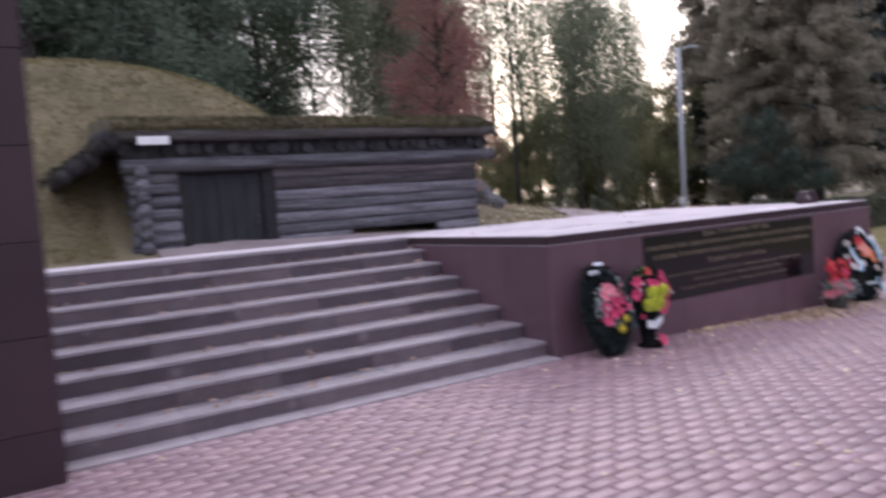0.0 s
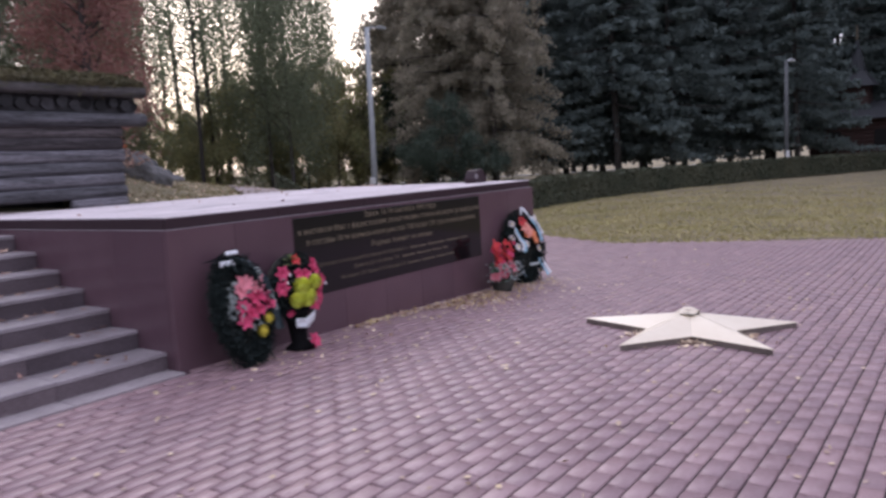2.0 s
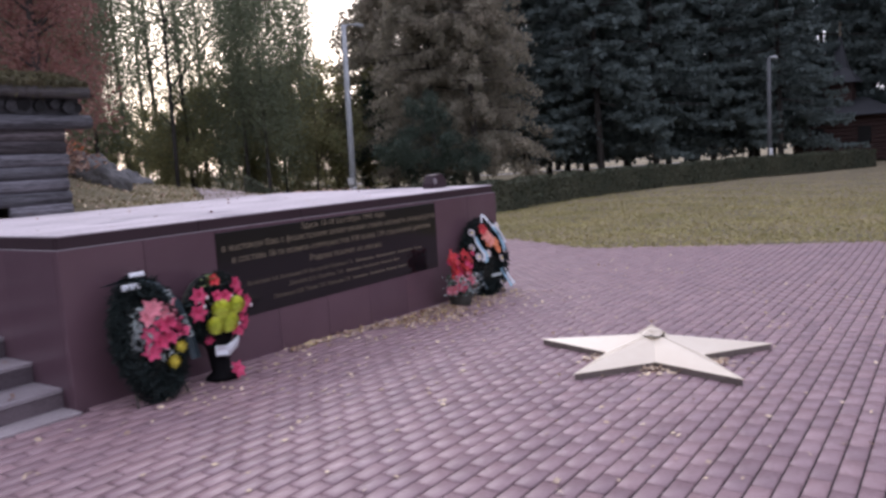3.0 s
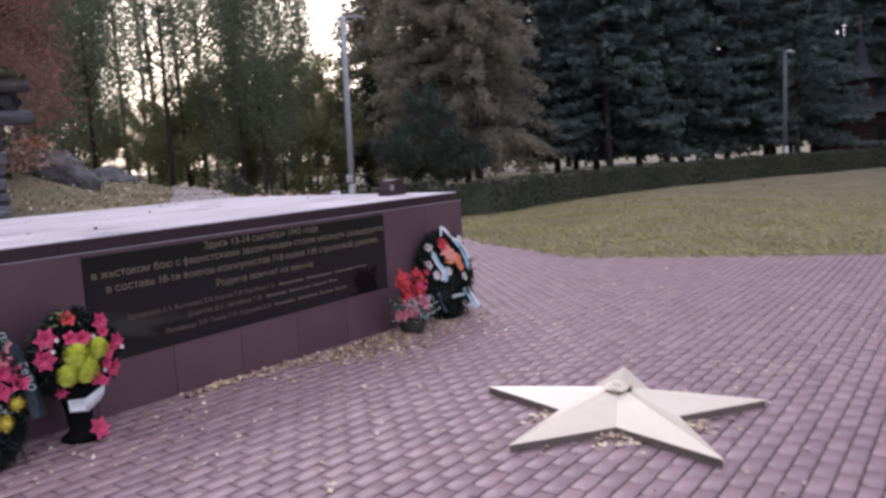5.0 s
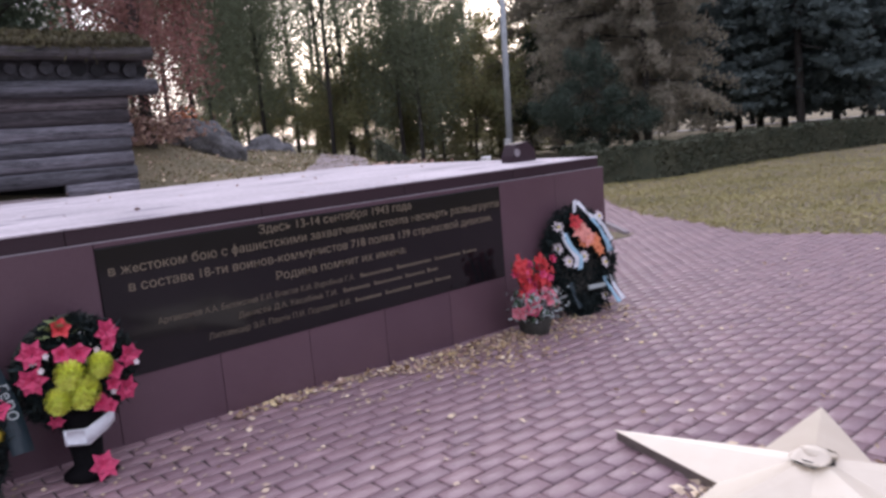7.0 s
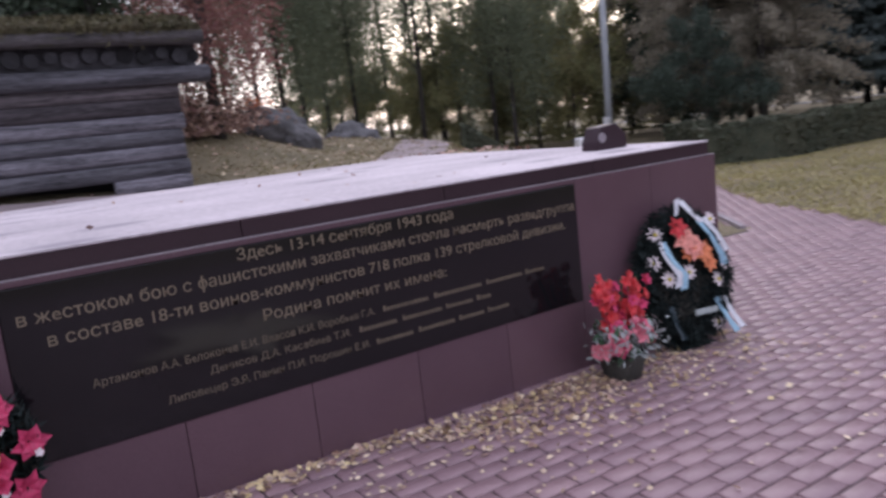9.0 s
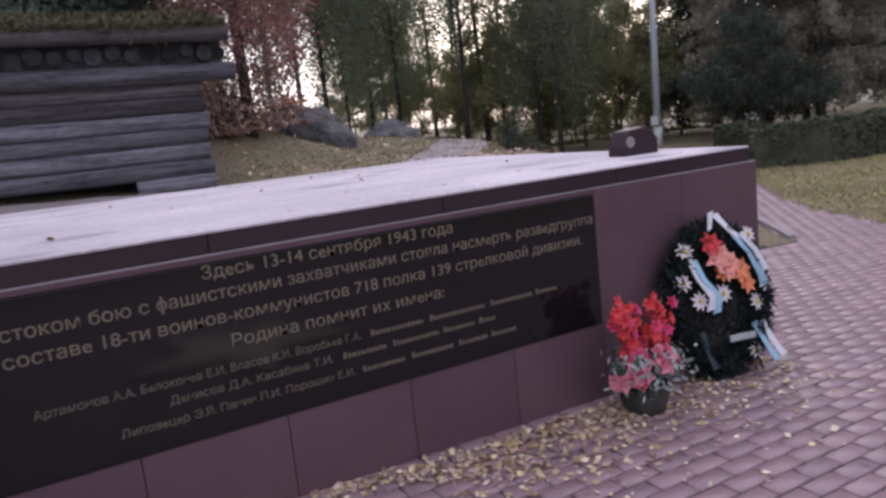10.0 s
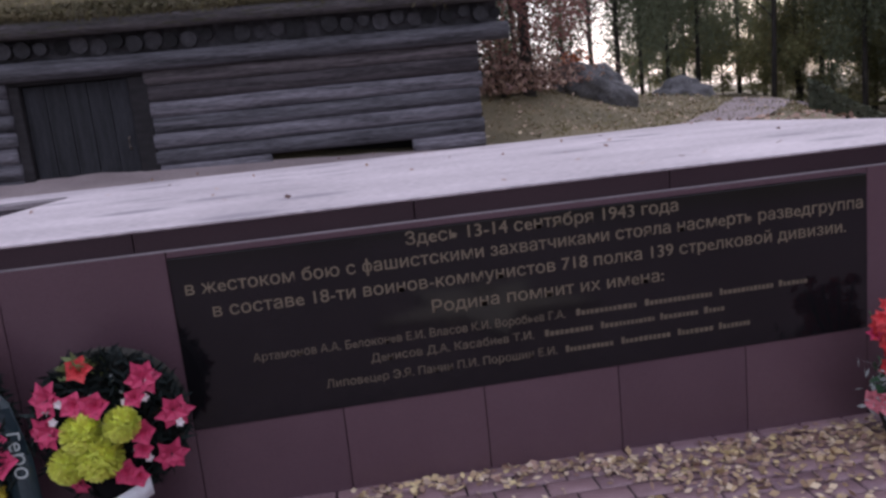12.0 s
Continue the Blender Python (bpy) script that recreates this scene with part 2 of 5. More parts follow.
def tube(points, radii, sides=8, bm=None, cap=True, jitter=0.0):
    """A tapered round body along points."""
    bm = bm or bmesh.new()
    rings = []
    for i, (p, r) in enumerate(zip(points, radii)):
        p = Vector(p)
        a = Vector(points[max(i - 1, 0)])
        b = Vector(points[min(i + 1, len(points) - 1)])
        q = (b - a).to_track_quat("Z", "Y")
        ring = []
        for k in range(sides):
            t = 2 * math.pi * k / sides
            rr = r * (1 + random.uniform(-jitter, jitter))
            ring.append(bm.verts.new(p + q @ Vector((math.cos(t) * rr, math.sin(t) * rr, 0))))
        rings.append(ring)
    for a, b in zip(rings, rings[1:]):
        for k in range(sides):
            bm.faces.new((a[k], a[(k + 1) % sides], b[(k + 1) % sides], b[k]))
    if cap:
        bm.faces.new(rings[0][::-1])
        bm.faces.new(rings[-1])
    return bm


def cards(centres, size, rng, aspect=0.6, flat=0.0, stretch=1.0, droop=0.0, tri=False):
    """Many small leaves, four-sided or pointed, as vertices and faces."""
    n = len(centres)
    d = rng.normal(size=(n, 3))
    d[:, 2] = d[:, 2] * (1 - flat) - droop * np.abs(rng.normal(size=n)) * 2
    d /= np.linalg.norm(d, axis=1)[:, None] + 1e-9
    o = rng.normal(size=(n, 3))
    if flat:
        o[:, 2] *= 1 - flat
    o -= d * (o * d).sum(1)[:, None]
    o /= np.linalg.norm(o, axis=1)[:, None] + 1e-9
    s = (size * rng.uniform(0.6, 1.3, n))[:, None]
    d, o = d * s * stretch, o * s * aspect
    if tri:
        v = np.stack([centres - d, centres + d * 0.65 - o, centres + d * 0.65 + o], 1).reshape(-1, 3)
        return v, np.arange(3 * n).reshape(-1, 3)
    v = np.stack([centres - d, centres - o, centres + d, centres + o], 1).reshape(-1, 3)
    f = np.arange(4 * n).reshape(-1, 4)
    return v, f


def cloud(name, verts, faces, material):
    me = bpy.data.meshes.new(name)
    nv, nf = len(verts), len(faces)
    me.vertices.add(nv)
    me.vertices.foreach_set("co", np.ascontiguousarray(verts, dtype=np.float32).ravel())
    k = faces.shape[1]
    me.loops.add(nf * k)
    me.loops.foreach_set("vertex_index", faces.astype(np.int32).ravel())
    me.polygons.add(nf)
    me.polygons.foreach_set("loop_start", np.arange(nf, dtype=np.int32) * k)
    me.materials.append(material)
    me.update(calc_edges=True)
    me.validate()
    return me


# ---- ground ----
def sstep(a, b, x):
    t = np.clip((x - a) / (b - a), 0, 1)
    return t * t * (3 - 2 * t)


def plaza_z(x, y):
    return -0.022 * np.clip(x, 0, 9) + 0.015 * np.clip(y, -8, 2)


def land_z(x, y):
    """Height of the ground: the sloping plaza level, the terrace behind the wall, the mound over the dugout and the bank beside it."""
    x, y = np.asarray(x, float), np.asarray(y, float)
    low = plaza_z(x, y)
    high = 1.175 - 0.16 * sstep(3.8, 6.0, y)
    rise_y = np.where(x < 5.6, sstep(3.3, 3.9, y), sstep(0.5, 2.5, y))
    edge = 5.85 + 0.56 * np.clip(y - 2.0, 0, 60)
    w = rise_y * (1 - sstep(edge, edge + 0.7 + 0.2 * np.clip(y, 0, 20), x))
    z = low + (high - low) * w
    mound = 3.9 * np.exp(-(np.abs(x + 2.8) / 5.6) ** 3) * np.exp(-(np.abs(y - 11.2) / 2.9) ** 3)
    bank = 1.0 * np.exp(-((x - 5.5) / 2.25) ** 2 - ((y - 12.6) / 2.6) ** 2) + 0.45 * np.exp(-((x - 9.5) / 2.5) ** 2 - ((y - 15) / 3) ** 2)
    rough = 0.03 * np.sin(x * 1.7 + y * 0.6) * np.sin(y * 1.3 - x * 0.4) * sstep(7, 10, np.hypot(x, y))
    return z + mound + bank + rough


def axis(fine0, fine1, step, far):
    a = list(np.arange(fine0, fine1 + 1e-6, step))
    d, p = step, fine1
    while p < far:
        d *= 1.25
        p += d
        a.append(p)
    d, p = step, fine0
    while p > -far:
        d *= 1.25
        p -= d
        a.insert(0, p)
    return np.array(a)


# outlines of the paving: along the lawn, and along the bed at the wall's end
EDGE_Y, EDGE_X = [-9, -3.8, -1.0, 0.7, 3.2, 4.4, 6.5, 9], [14.2, 11.9, 10.66, 10.05, 11.35, 12.3, 14.4, 17]
KERB_Y, KERB_X = [0, 2.1, 2.15, 3.4, 6.5, 9], [5.85, 5.85, 9.25, 10.3, 12.4, 14.2]
gx, gy = axis(-9, 17, 0.22, 1200), axis(-9, 19, 0.22, 1200)
X, Y = np.meshgrid(gx, gy, indexing="ij")
paved = (X > -13) & (X < 9.6) & (Y < 0.3)
paved |= (Y > -9) & (Y < 7.4) & (X > np.where(Y < 0.3, 5.0, np.interp(Y, KERB_Y, KERB_X) + 0.2)) & (X < np.interp(Y, EDGE_Y, EDGE_X) - 0.12)
Z = land_z(X, Y) - 0.09 * paved - 0.02
nx, ny = X.shape
idx = np.arange(nx * ny).reshape(nx, ny)
quads = np.stack([idx[:-1, :-1], idx[1:, :-1], idx[1:, 1:], idx[:-1, 1:]], -1).reshape(-1, 4)
ground = new("ground", cloud("ground", np.stack([X, Y, Z], -1).reshape(-1, 3), quads, M_GROUND))
ground.data.polygons.foreach_set("use_smooth", [True] * len(ground.data.polygons))
tagged(ground, "dry autumn grass and bare earth with fallen leaves", "ground", kind="structure")

# ---- podium: wall, plaque, top ----
WALL_END, BACK, TOP, LEDGE = 5.78, 3.9, 1.2, 1.1
P0, P1, PB, PT = 1.295, 4.40, 0.338, 1.072
podium = thing("wall_podium", "maroon granite clad retaining wall of a memorial terrace", "wall", kind="structure")
core = box(0.03, WALL_END - 0.03, 0.062, BACK, -0.4, TOP - 0.10)
part("core", core, M_GRANITE_DARK, podium, "dark rendered core of the terrace")


def slab(x0, x1, z0, z1, y0=0.0, y1=0.06, material=M_GRANITE, parent=podium, name="slab"):
    g = 0.0018
    return part(name, box(x0 + g, x1 - g, y0, y1, z0 + g, z1 - g, 0.002), material, parent)


for a, b in ((0.0, 0.645), (0.645, P0), (P1, 5.09), (5.09, WALL_END)):
    slab(a, b, -0.35, LEDGE)
for k in range(5):
    w = (P1 - P0) / 5
    slab(P0 + k * w, P0 + (k + 1) * w, -0.35, PB)
slab(P0, P1, PT, LEDGE)
for k in range(5):     # band above the ledge
    w = (WALL_END - 0.05) / 5
    part("band_slab", box(0.025 + k * w + 0.0015, 0.025 + (k + 1) * w - 0.0015, 0.034, 0.07, LEDGE - 0.01, TOP - 0.014, 0.003), M_GRANITE_DARK, podium)
for k in range(4):     # cheek beside the steps and the far end
    w = (2.80 - 0.034) / 4
    for xa, xb, q in ((0.0, 0.034, 0), (WALL_END - 0.034, WALL_END, 1)):
        part("slab", box(xa, xb, 0.063 + k * w * 0.99, 0.061 + (k + 1) * w * 0.99, -0.35, LEDGE - 0.002, 0.002), M_GRANITE, podium)
        part("band_slab", box(xa + (0.02 if q == 0 else -0.03), xb + (0.03 if q == 0 else -0.02), 0.073 + k * w * 0.985, 0.071 + (k + 1) * w * 0.985, LEDGE - 0.01, TOP - 0.014, 0.003), M_GRANITE_DARK, podium)

# pale strips paint the sky's gleam along the dark granite ledge
part("ledge_strip", box(0.001, WALL_END - 0.001, 0.0005, 0.0335, LEDGE - 0.001, LEDGE + 0.004, 0.001), M_TREAD, podium, "sawn top edge of the cladding, skylight put into its pale colour")
part("ledge_strip", box(0.0005, 0.0195, 0.036, 2.79, LEDGE - 0.002, LEDGE + 0.004, 0.001), M_TREAD, podium, "sawn top edge of the cladding, skylight put into its pale colour")
terrace = thing("floor_terrace", "pale worn concrete terrace top with dirt stains", "terrace", kind="structure")
tz = TOP
part("terrace_slab", box(0.028, WALL_END - 0.028, 0.028, BACK, TOP - 0.0135, tz, 0.004), M_CONC, terrace)
part("terrace_slab", box(-4.36, 0.026, 2.99, BACK, 0.9, tz, 0.004), M_CONC, terrace)

plaque = thing("memorial_plaque", "polished black granite plaque with gilded engraved lines", "plaque", (0, 0, 0))
part("slab", box(P0 + 0.002, P1 - 0.002, -0.004, 0.06, PB + 0.002, PT - 0.002, 0.002), M_BLACK, plaque)


def glyphs(text):
    """The mesh of a line of the built-in font at size 10, and its points."""
    cu = bpy.data.curves.new("glyphs", "FONT")
    cu.body, cu.size, cu.extrude = text, 10.0, 0.1
    ob = bpy.data.objects.new("glyphs", cu)
    scene.collection.objects.link(ob)
    me = bpy.data.meshes.new_from_object(ob.evaluated_get(bpy.context.evaluated_depsgraph_get()))
    bpy.data.objects.remove(ob)
    co = np.zeros(len(me.vertices) * 3)
    me.vertices.foreach_get("co", co)
    return me, co.reshape(-1, 3)


def lettering(text, x0, x1, z, size, material, parent, name="inscription", y=-0.0055):
    # the font's own small e and f of this script fill badly: a latin e, and an o with a stem
    plain = text.replace("\u0435", "e").replace("\u0451", "e").replace("\u0444", "\u043e")
    me, co = glyphs(plain)
    lo, hi = co[:, 0].min(), co[:, 0].max()
    k = (x1 - x0) / (hi - lo)
    out = np.stack([x0 + (co[:, 0] - lo) * k, y - co[:, 2] * 0.008, z + co[:, 1] * size / 10], 1)
    me.vertices.foreach_set("co", out.ravel())
    me.materials.clear()
    me.materials.append(material)
    me.update()
    ob = tagged(part(name, me, material, parent, "gilded engraved letters"), kind="stuff")
    for n, ch in enumerate(text):
        if ch == "\u0444":
            a = glyphs(plain[:n + 1])[1][:, 0].max()
            cx = x0 + (a - 2.5 - lo) * k
            part(name, box(cx - 0.0045, cx + 0.0045, y - 0.0008, y + 0.0008, z - 0.016, z + size * 0.75), material, parent, "gilded engraved letter stem")
    return ob


LINES = [
    ("Здесь 13-14 сентября 1943 года", 2.262, 3.478, 1.008, 0.076, M_GOLD),
    ("в жестоком бою с фашистскими захватчиками стояла насмерть разведгруппа", 1.350, 4.375, 0.915, 0.076, M_GOLD),
    ("в составе 18-ти воинов-коммунистов 718 полка 139 стрелковой дивизии.", 1.445, 4.290, 0.812, 0.076, M_GOLD),
    ("Родина помнит их имена:", 2.345, 3.395, 0.702, 0.076, M_GOLD),
    ("Артамонов А.А. Белоконев Е.И. Власов К.И. Воробьёв Г.А.", 1.575, 2.93, 0.597, 0.05, M_GOLD_DIM),
    ("Денисов Д.А. Касабиев Т.И.", 2.06, 2.78, 0.522, 0.05, M_GOLD_DIM),
    ("Липовецер Э.Я. Панин П.И. Порошин Е.И.", 1.86, 2.88, 0.437, 0.05, M_GOLD_DIM),
]
for args in LINES:
    lettering(*args, plaque)
# rows of small bars fill in for the names not spelled out
for z, bars in ((0.597, ((2.98, 3.26), (3.30, 3.62), (3.66, 3.92), (3.95, 4.10))), (0.522, ((2.83, 3.05), (3.09, 3.34), (3.37, 3.55), (3.58, 3.68))), (0.437, ((2.92, 3.14), (3.18, 3.42), (3.45, 3.62), (3.65, 3.80)))):
    bmb = bmesh.new()
    for a, b in bars:
        q = a
        while q < b - 0.008:
            wl = random.uniform(0.011, 0.019)
            box(q, min(q + wl, b), -0.0062, -0.0035, z + 0.002, z + (0.031 if q == a else random.choice((0.020, 0.021, 0.022))), 0, bmb)
            q += wl + 0.006
    tagged(part("inscription", bmb, M_GOLD_DIM, plaque, "plain bars standing for unread engraved words"), kind="stuff")

# ---- steps ----
steps = thing("stairs", "granite steps strewn with leaves, lit treads and shaded risers set by colour", "stairs", kind="structure")
for i in range(8):
    y0 = 0.137 + 0.3697 * i
    ztop = 0.15 * (i + 1)
    y1 = y0 + 0.3697 + 0.03 if i < 7 else y0 + 0.30
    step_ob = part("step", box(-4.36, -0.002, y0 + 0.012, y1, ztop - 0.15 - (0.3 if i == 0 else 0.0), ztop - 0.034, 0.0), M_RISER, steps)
    cuts = [-4.36, -3.5, -2.62, -1.75, -0.88, -0.002]
    for a, b in zip(cuts, cuts[1:]):
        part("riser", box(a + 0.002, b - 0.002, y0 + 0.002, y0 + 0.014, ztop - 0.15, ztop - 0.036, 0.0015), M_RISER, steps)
        if i < 7:
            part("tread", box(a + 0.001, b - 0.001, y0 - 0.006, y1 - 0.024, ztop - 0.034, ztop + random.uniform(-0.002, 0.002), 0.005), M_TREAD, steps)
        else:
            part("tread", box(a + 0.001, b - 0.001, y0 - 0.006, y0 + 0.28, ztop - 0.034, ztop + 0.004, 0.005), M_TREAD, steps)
kerb = thing("kerb_steps", "pale concrete kerb strip at the foot of the steps", "kerb", kind="structure")
for k in range(5):
    xa, xb = -4.36 + k * 0.872, -4.36 + (k + 1) * 0.872
    zk = float(plaza_z((xa + xb) / 2, 0)) + 0.012
    part("kerb_stone", box(xa + 0.003, xb - 0.003, -0.078, 0.145, zk - 0.2, zk, 0.006), M_KERB, kerb)

# ---- stele beside the steps ----
stele = thing("stele", "tall dark maroon granite stele of stacked slabs", "stele", (-5.2, -0.03, 0))
for k in range(8):
    part("slab", box(-0.84, 0.835, -0.26, 0.26, -0.25 + k * 0.6 + 0.002, -0.25 + (k + 1) * 0.6 - 0.002, 0.003), M_GRANITE_DARK, stele)

# ---- five-pointed star ----
SX, SY = 3.12, -2.95
star = thing("star_monument", "cream metal five-pointed star with a flame burner on paving", "monument", (SX, SY, float(plaza_z(SX, SY))))
star.rotation_euler = (math.atan(0.015), math.atan(0.022), 0)
tips = [(0.98 * math.cos(radians(20 + 72 * k)), 0.98 * math.sin(radians(20 + 72 * k))) for k in range(5)]
dents = [(0.385 * math.cos(radians(56 + 72 * k)), 0.385 * math.sin(radians(56 + 72 * k))) for k in range(5)]
HR, HT, HC = 0.085, 0.05, 0.16
for k in range(5):
    for dnt in (dents[k], dents[k - 1]):
        bmf = bmesh.new()
        t = tips[k]
        r1 = Vector(t).normalized() * HR
        r2 = Vector(dnt).normalized() * HR
        top = [bmf.verts.new((t[0], t[1], HT)), bmf.verts.new((dnt[0], dnt[1], HT)), bmf.verts.new((r2[0], r2[1], HC)), bmf.verts.new((r1[0], r1[1], HC + 0.012))]
        bot = [bmf.verts.new(v.co - Vector((0, 0, 0.006))) for v in top]
        bmf.faces.new(top)
        bmf.faces.new(bot[::-1])
        for j in range(4):
            bmf.faces.new((top[j], bot[j], bot[(j + 1) % 4], top[(j + 1) % 4]))
        bmesh.ops.recalc_face_normals(bmf, faces=bmf.faces)
        part("facet", bmf, M_STAR, star)
bmr = bmesh.new()
outline = [p for k in range(5) for p in (tips[k], dents[k])]
up = [bmr.verts.new((p[0] * 0.985, p[1] * 0.985, HT - 0.004)) for p in outline]
dn = [bmr.verts.new((p[0] * 0.985, p[1] * 0.985, -0.01)) for p in outline]
for j in range(10):
    bmr.faces.new((up[j], dn[j], dn[(j + 1) % 10], up[(j + 1) % 10]))
bmr.faces.new(dn[::-1])
# rim darker than the facets: its shadow is in the colour
part("rim", bmr, M_STAR_SIDE, star, "steel side of the star, shade put into its dark colour")
# the neck is coloured dark to paint the shaded gap below the cap
part("burner_neck", tube([(0, 0, 0.10), (0, 0, 0.182)], [0.088, 0.07], 20), M_DARKHOLE, star, "neck under the burner cap, gap shade put into its dark colour", True)
for sx in (-1, 1):     # two rounded lobes of the cap, parted by a notch
    part("burner_cap", tube([(sx * 0.035, 0, 0.178), (sx * 0.035, 0, 0.186), (sx * 0.037, 0, 0.196), (sx * 0.04, 0, 0.200)], [0.074, 0.082, 0.074, 0.045], 20), M_STAR, star, "pale rounded burner cap", True)

# ---- log dugout ----
HX0, HX1, HY, HB = -2.5, 4.12, 7.05, 1.05
house = thing("log_dugout", "weathered grey log dugout with a sod roof and an embrasure", "log hut", (0, HY, HB))


def hlog(x0, x1, y, z, r, material=M_LOG, flat=0.75, parent=house, name="log"):
    n = 7
    pts = [(x0 + (x1 - x0) * k / (n - 1), y + random.uniform(-0.008, 0.008), z + random.uniform(-0.006, 0.006)) for k in range(n)]
    bm = tube(pts, [r * random.uniform(0.97, 1.03) for _ in pts], 12)
    for v in bm.verts:
        v.co.y = y + (v.co.y - y) * flat
    return part(name, bm, material, parent, "", True)


LR = 0.105
for k in range(7):
    z = 0.1 + k * 0.2
    if k == 0:
        hlog(-0.12, 1.28, 0, z, LR)
        hlog(3.14, HX1, 0, z, LR)
    else:
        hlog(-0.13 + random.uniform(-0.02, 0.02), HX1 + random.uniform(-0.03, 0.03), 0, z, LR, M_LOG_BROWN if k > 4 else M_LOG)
    hlog(HX0 + random.uniform(-0.08, 0.03), -1.76 + random.uniform(-0.02, 0.02), 0.0, z, LR * 1.02, flat=0.95)
    for xs in (HX0 + 0.17, HX1 - 0.14):       # side walls
        bm = tube([(xs, 0.05 if xs > 0 else -0.22, z + 0.09), (xs, 3.2, z + 0.09)], [LR, LR], 10)
        part("side_log", bm, M_LOG, house, "", True)
# two near-black sheets stand in for the unlit inside of the hut
part("embrasure_back", box(1.2, 3.2, 0.35, 0.4, 0.0, 0.3), M_INSIDE, house, "sheet behind the embrasure, inside shade put into its colour")
part("back_fill", box(HX0 + 0.2, HX1 - 0.2, 0.10, 0.14, 0.24, 1.95), M_INSIDE, house, "added sheet behind the logs, inside shade put into its colour")
# added dark box paints the shade between the roof poles
part("roof_packing", box(HX0 - 0.1, HX1 + 0.3, -0.06, 0.09, 1.60, 1.93, 0.01), M_LOG_END, house, "dark filler between the roof poles, eave shade put into its colour")
dr = part("door", box(-1.62, -0.36, 0.075, 0.095, 0.0, 1.33), M_INSIDE, house, "old plank door, shut, doorway shade put into its dark colour")
for k in range(5):
    w = 1.26 / 5
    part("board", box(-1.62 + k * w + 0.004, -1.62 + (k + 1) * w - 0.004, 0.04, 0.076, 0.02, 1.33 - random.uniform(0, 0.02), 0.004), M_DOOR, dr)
part("handle", tube([(-0.45, 0.03, 0.45), (-0.45, -0.03, 0.47), (-0.45, -0.03, 0.58), (-0.45, 0.03, 0.60)], [0.012] * 4, 6), M_STAR_SIDE, dr, "rusty iron handle")
for xa, xb in ((-1.76, -1.63), (-0.35, -0.12)):
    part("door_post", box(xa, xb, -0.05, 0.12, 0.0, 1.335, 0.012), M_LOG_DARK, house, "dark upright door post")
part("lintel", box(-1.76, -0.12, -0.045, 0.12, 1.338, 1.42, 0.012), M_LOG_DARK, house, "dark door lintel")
hlog(HX0 - 0.12, HX1 + 0.42, -0.10, 1.49, 0.115, flat=1.0, name="eave_beam")
hlog(HX0 - 0.15, HX1 + 0.36, -0.24, 1.955, 0.10, flat=1.0, name="roof_edge_log", material=M_LOG_EDGE)
for k in range(33):
    x = HX0 - 0.05 + k * (HX1 - HX0 + 0.32) / 32
    r = random.uniform(0.07, 0.118)
    y0 = -0.14 + random.uniform(-0.07, 0.07)
    zz = 1.735 + random.uniform(-0.03, 0.03)
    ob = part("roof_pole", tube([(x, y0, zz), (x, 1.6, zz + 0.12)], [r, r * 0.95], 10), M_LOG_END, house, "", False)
rb = bmesh.new()
gxx = np.linspace(HX0 - 0.22, HX1 + 0.36, 60)
gyy = np.linspace(-0.30, 3.4, 22)
grid = [[rb.verts.new((x, y, 2.06 + 0.19 * min((y + 0.3) / 0.55, 1) ** 0.6 + 0.07 * max(y, 0) + 0.05 * noise.noise((x * 2.3, y * 2.3, 3)) + 0.03 * noise.noise((x * 7, y * 7, 1)))) for y in gyy] for x in gxx]
low = [[rb.verts.new((x, y, 1.99)) for y in (gyy[0], gyy[-1])] for x in gxx]
for i in range(len(gxx) - 1):
    for j in range(len(gyy) - 1):
        rb.faces.new((grid[i][j], grid[i + 1][j], grid[i + 1][j + 1], grid[i][j + 1]))
    rb.faces.new((low[i][0], low[i + 1][0], grid[i + 1][0], grid[i][0]))
rb.faces.new([low[-1][0], low[-1][1]] + [grid[-1][j] for j in range(len(gyy) - 1, -1, -1)])
rb.faces.new([low[0][1], low[0][0]] + [grid[0][j] for j in range(len(gyy))])
part("sod_roof", rb, M_MOSS, house, "mossy sod roof covering", True)
rng = np.random.default_rng(5)
n = 5200
cx = rng.uniform(HX0 - 0.2, HX1 + 0.25, n)
cy = np.abs(rng.normal(0, 0.9, n)) - 0.30
cz = 2.09 + 0.19 * np.clip((cy + 0.3) / 0.55, 0, 1) ** 0.6 + 0.07 * np.clip(cy, 0, 5)
v, f = cards(np.stack([cx, cy, cz], 1), 0.055, rng, 0.25, stretch=1.2)
part("sod_growth", cloud("sod_growth", v, f, L_SOD), None, house, "tufts of dry grass and moss on the roof")
rg = np.random.default_rng(6)
n = 2600
cx = rg.uniform(HX0 - 0.25, HX1 + 0.34, n)
hang = np.abs(rg.normal(0, 0.075, n)) * (0.6 + 0.5 * np.sin(cx * 3.1) * np.sin(cx * 1.3))
v, f = cards(np.stack([cx, -0.315 + rg.uniform(-0.03, 0.03, n), 2.10 - np.abs(hang)], 1), 0.045, rg, 0.22, stretch=1.1, droop=0.6)
part("moss_fringe", cloud("moss_fringe", v, f, L_SOD), None, house, "ragged moss hanging over the roof edge")
for k in range(7):
    xg, zg = HX0 - 0.22 - 0.12 * k + random.uniform(-0.03, 0.03), 1.88 - 0.085 * k + random.uniform(-0.04, 0.04)
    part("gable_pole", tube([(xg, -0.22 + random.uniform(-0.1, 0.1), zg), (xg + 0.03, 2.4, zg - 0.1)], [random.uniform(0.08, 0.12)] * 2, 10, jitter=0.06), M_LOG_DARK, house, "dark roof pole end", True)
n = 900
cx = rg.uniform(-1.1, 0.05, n)
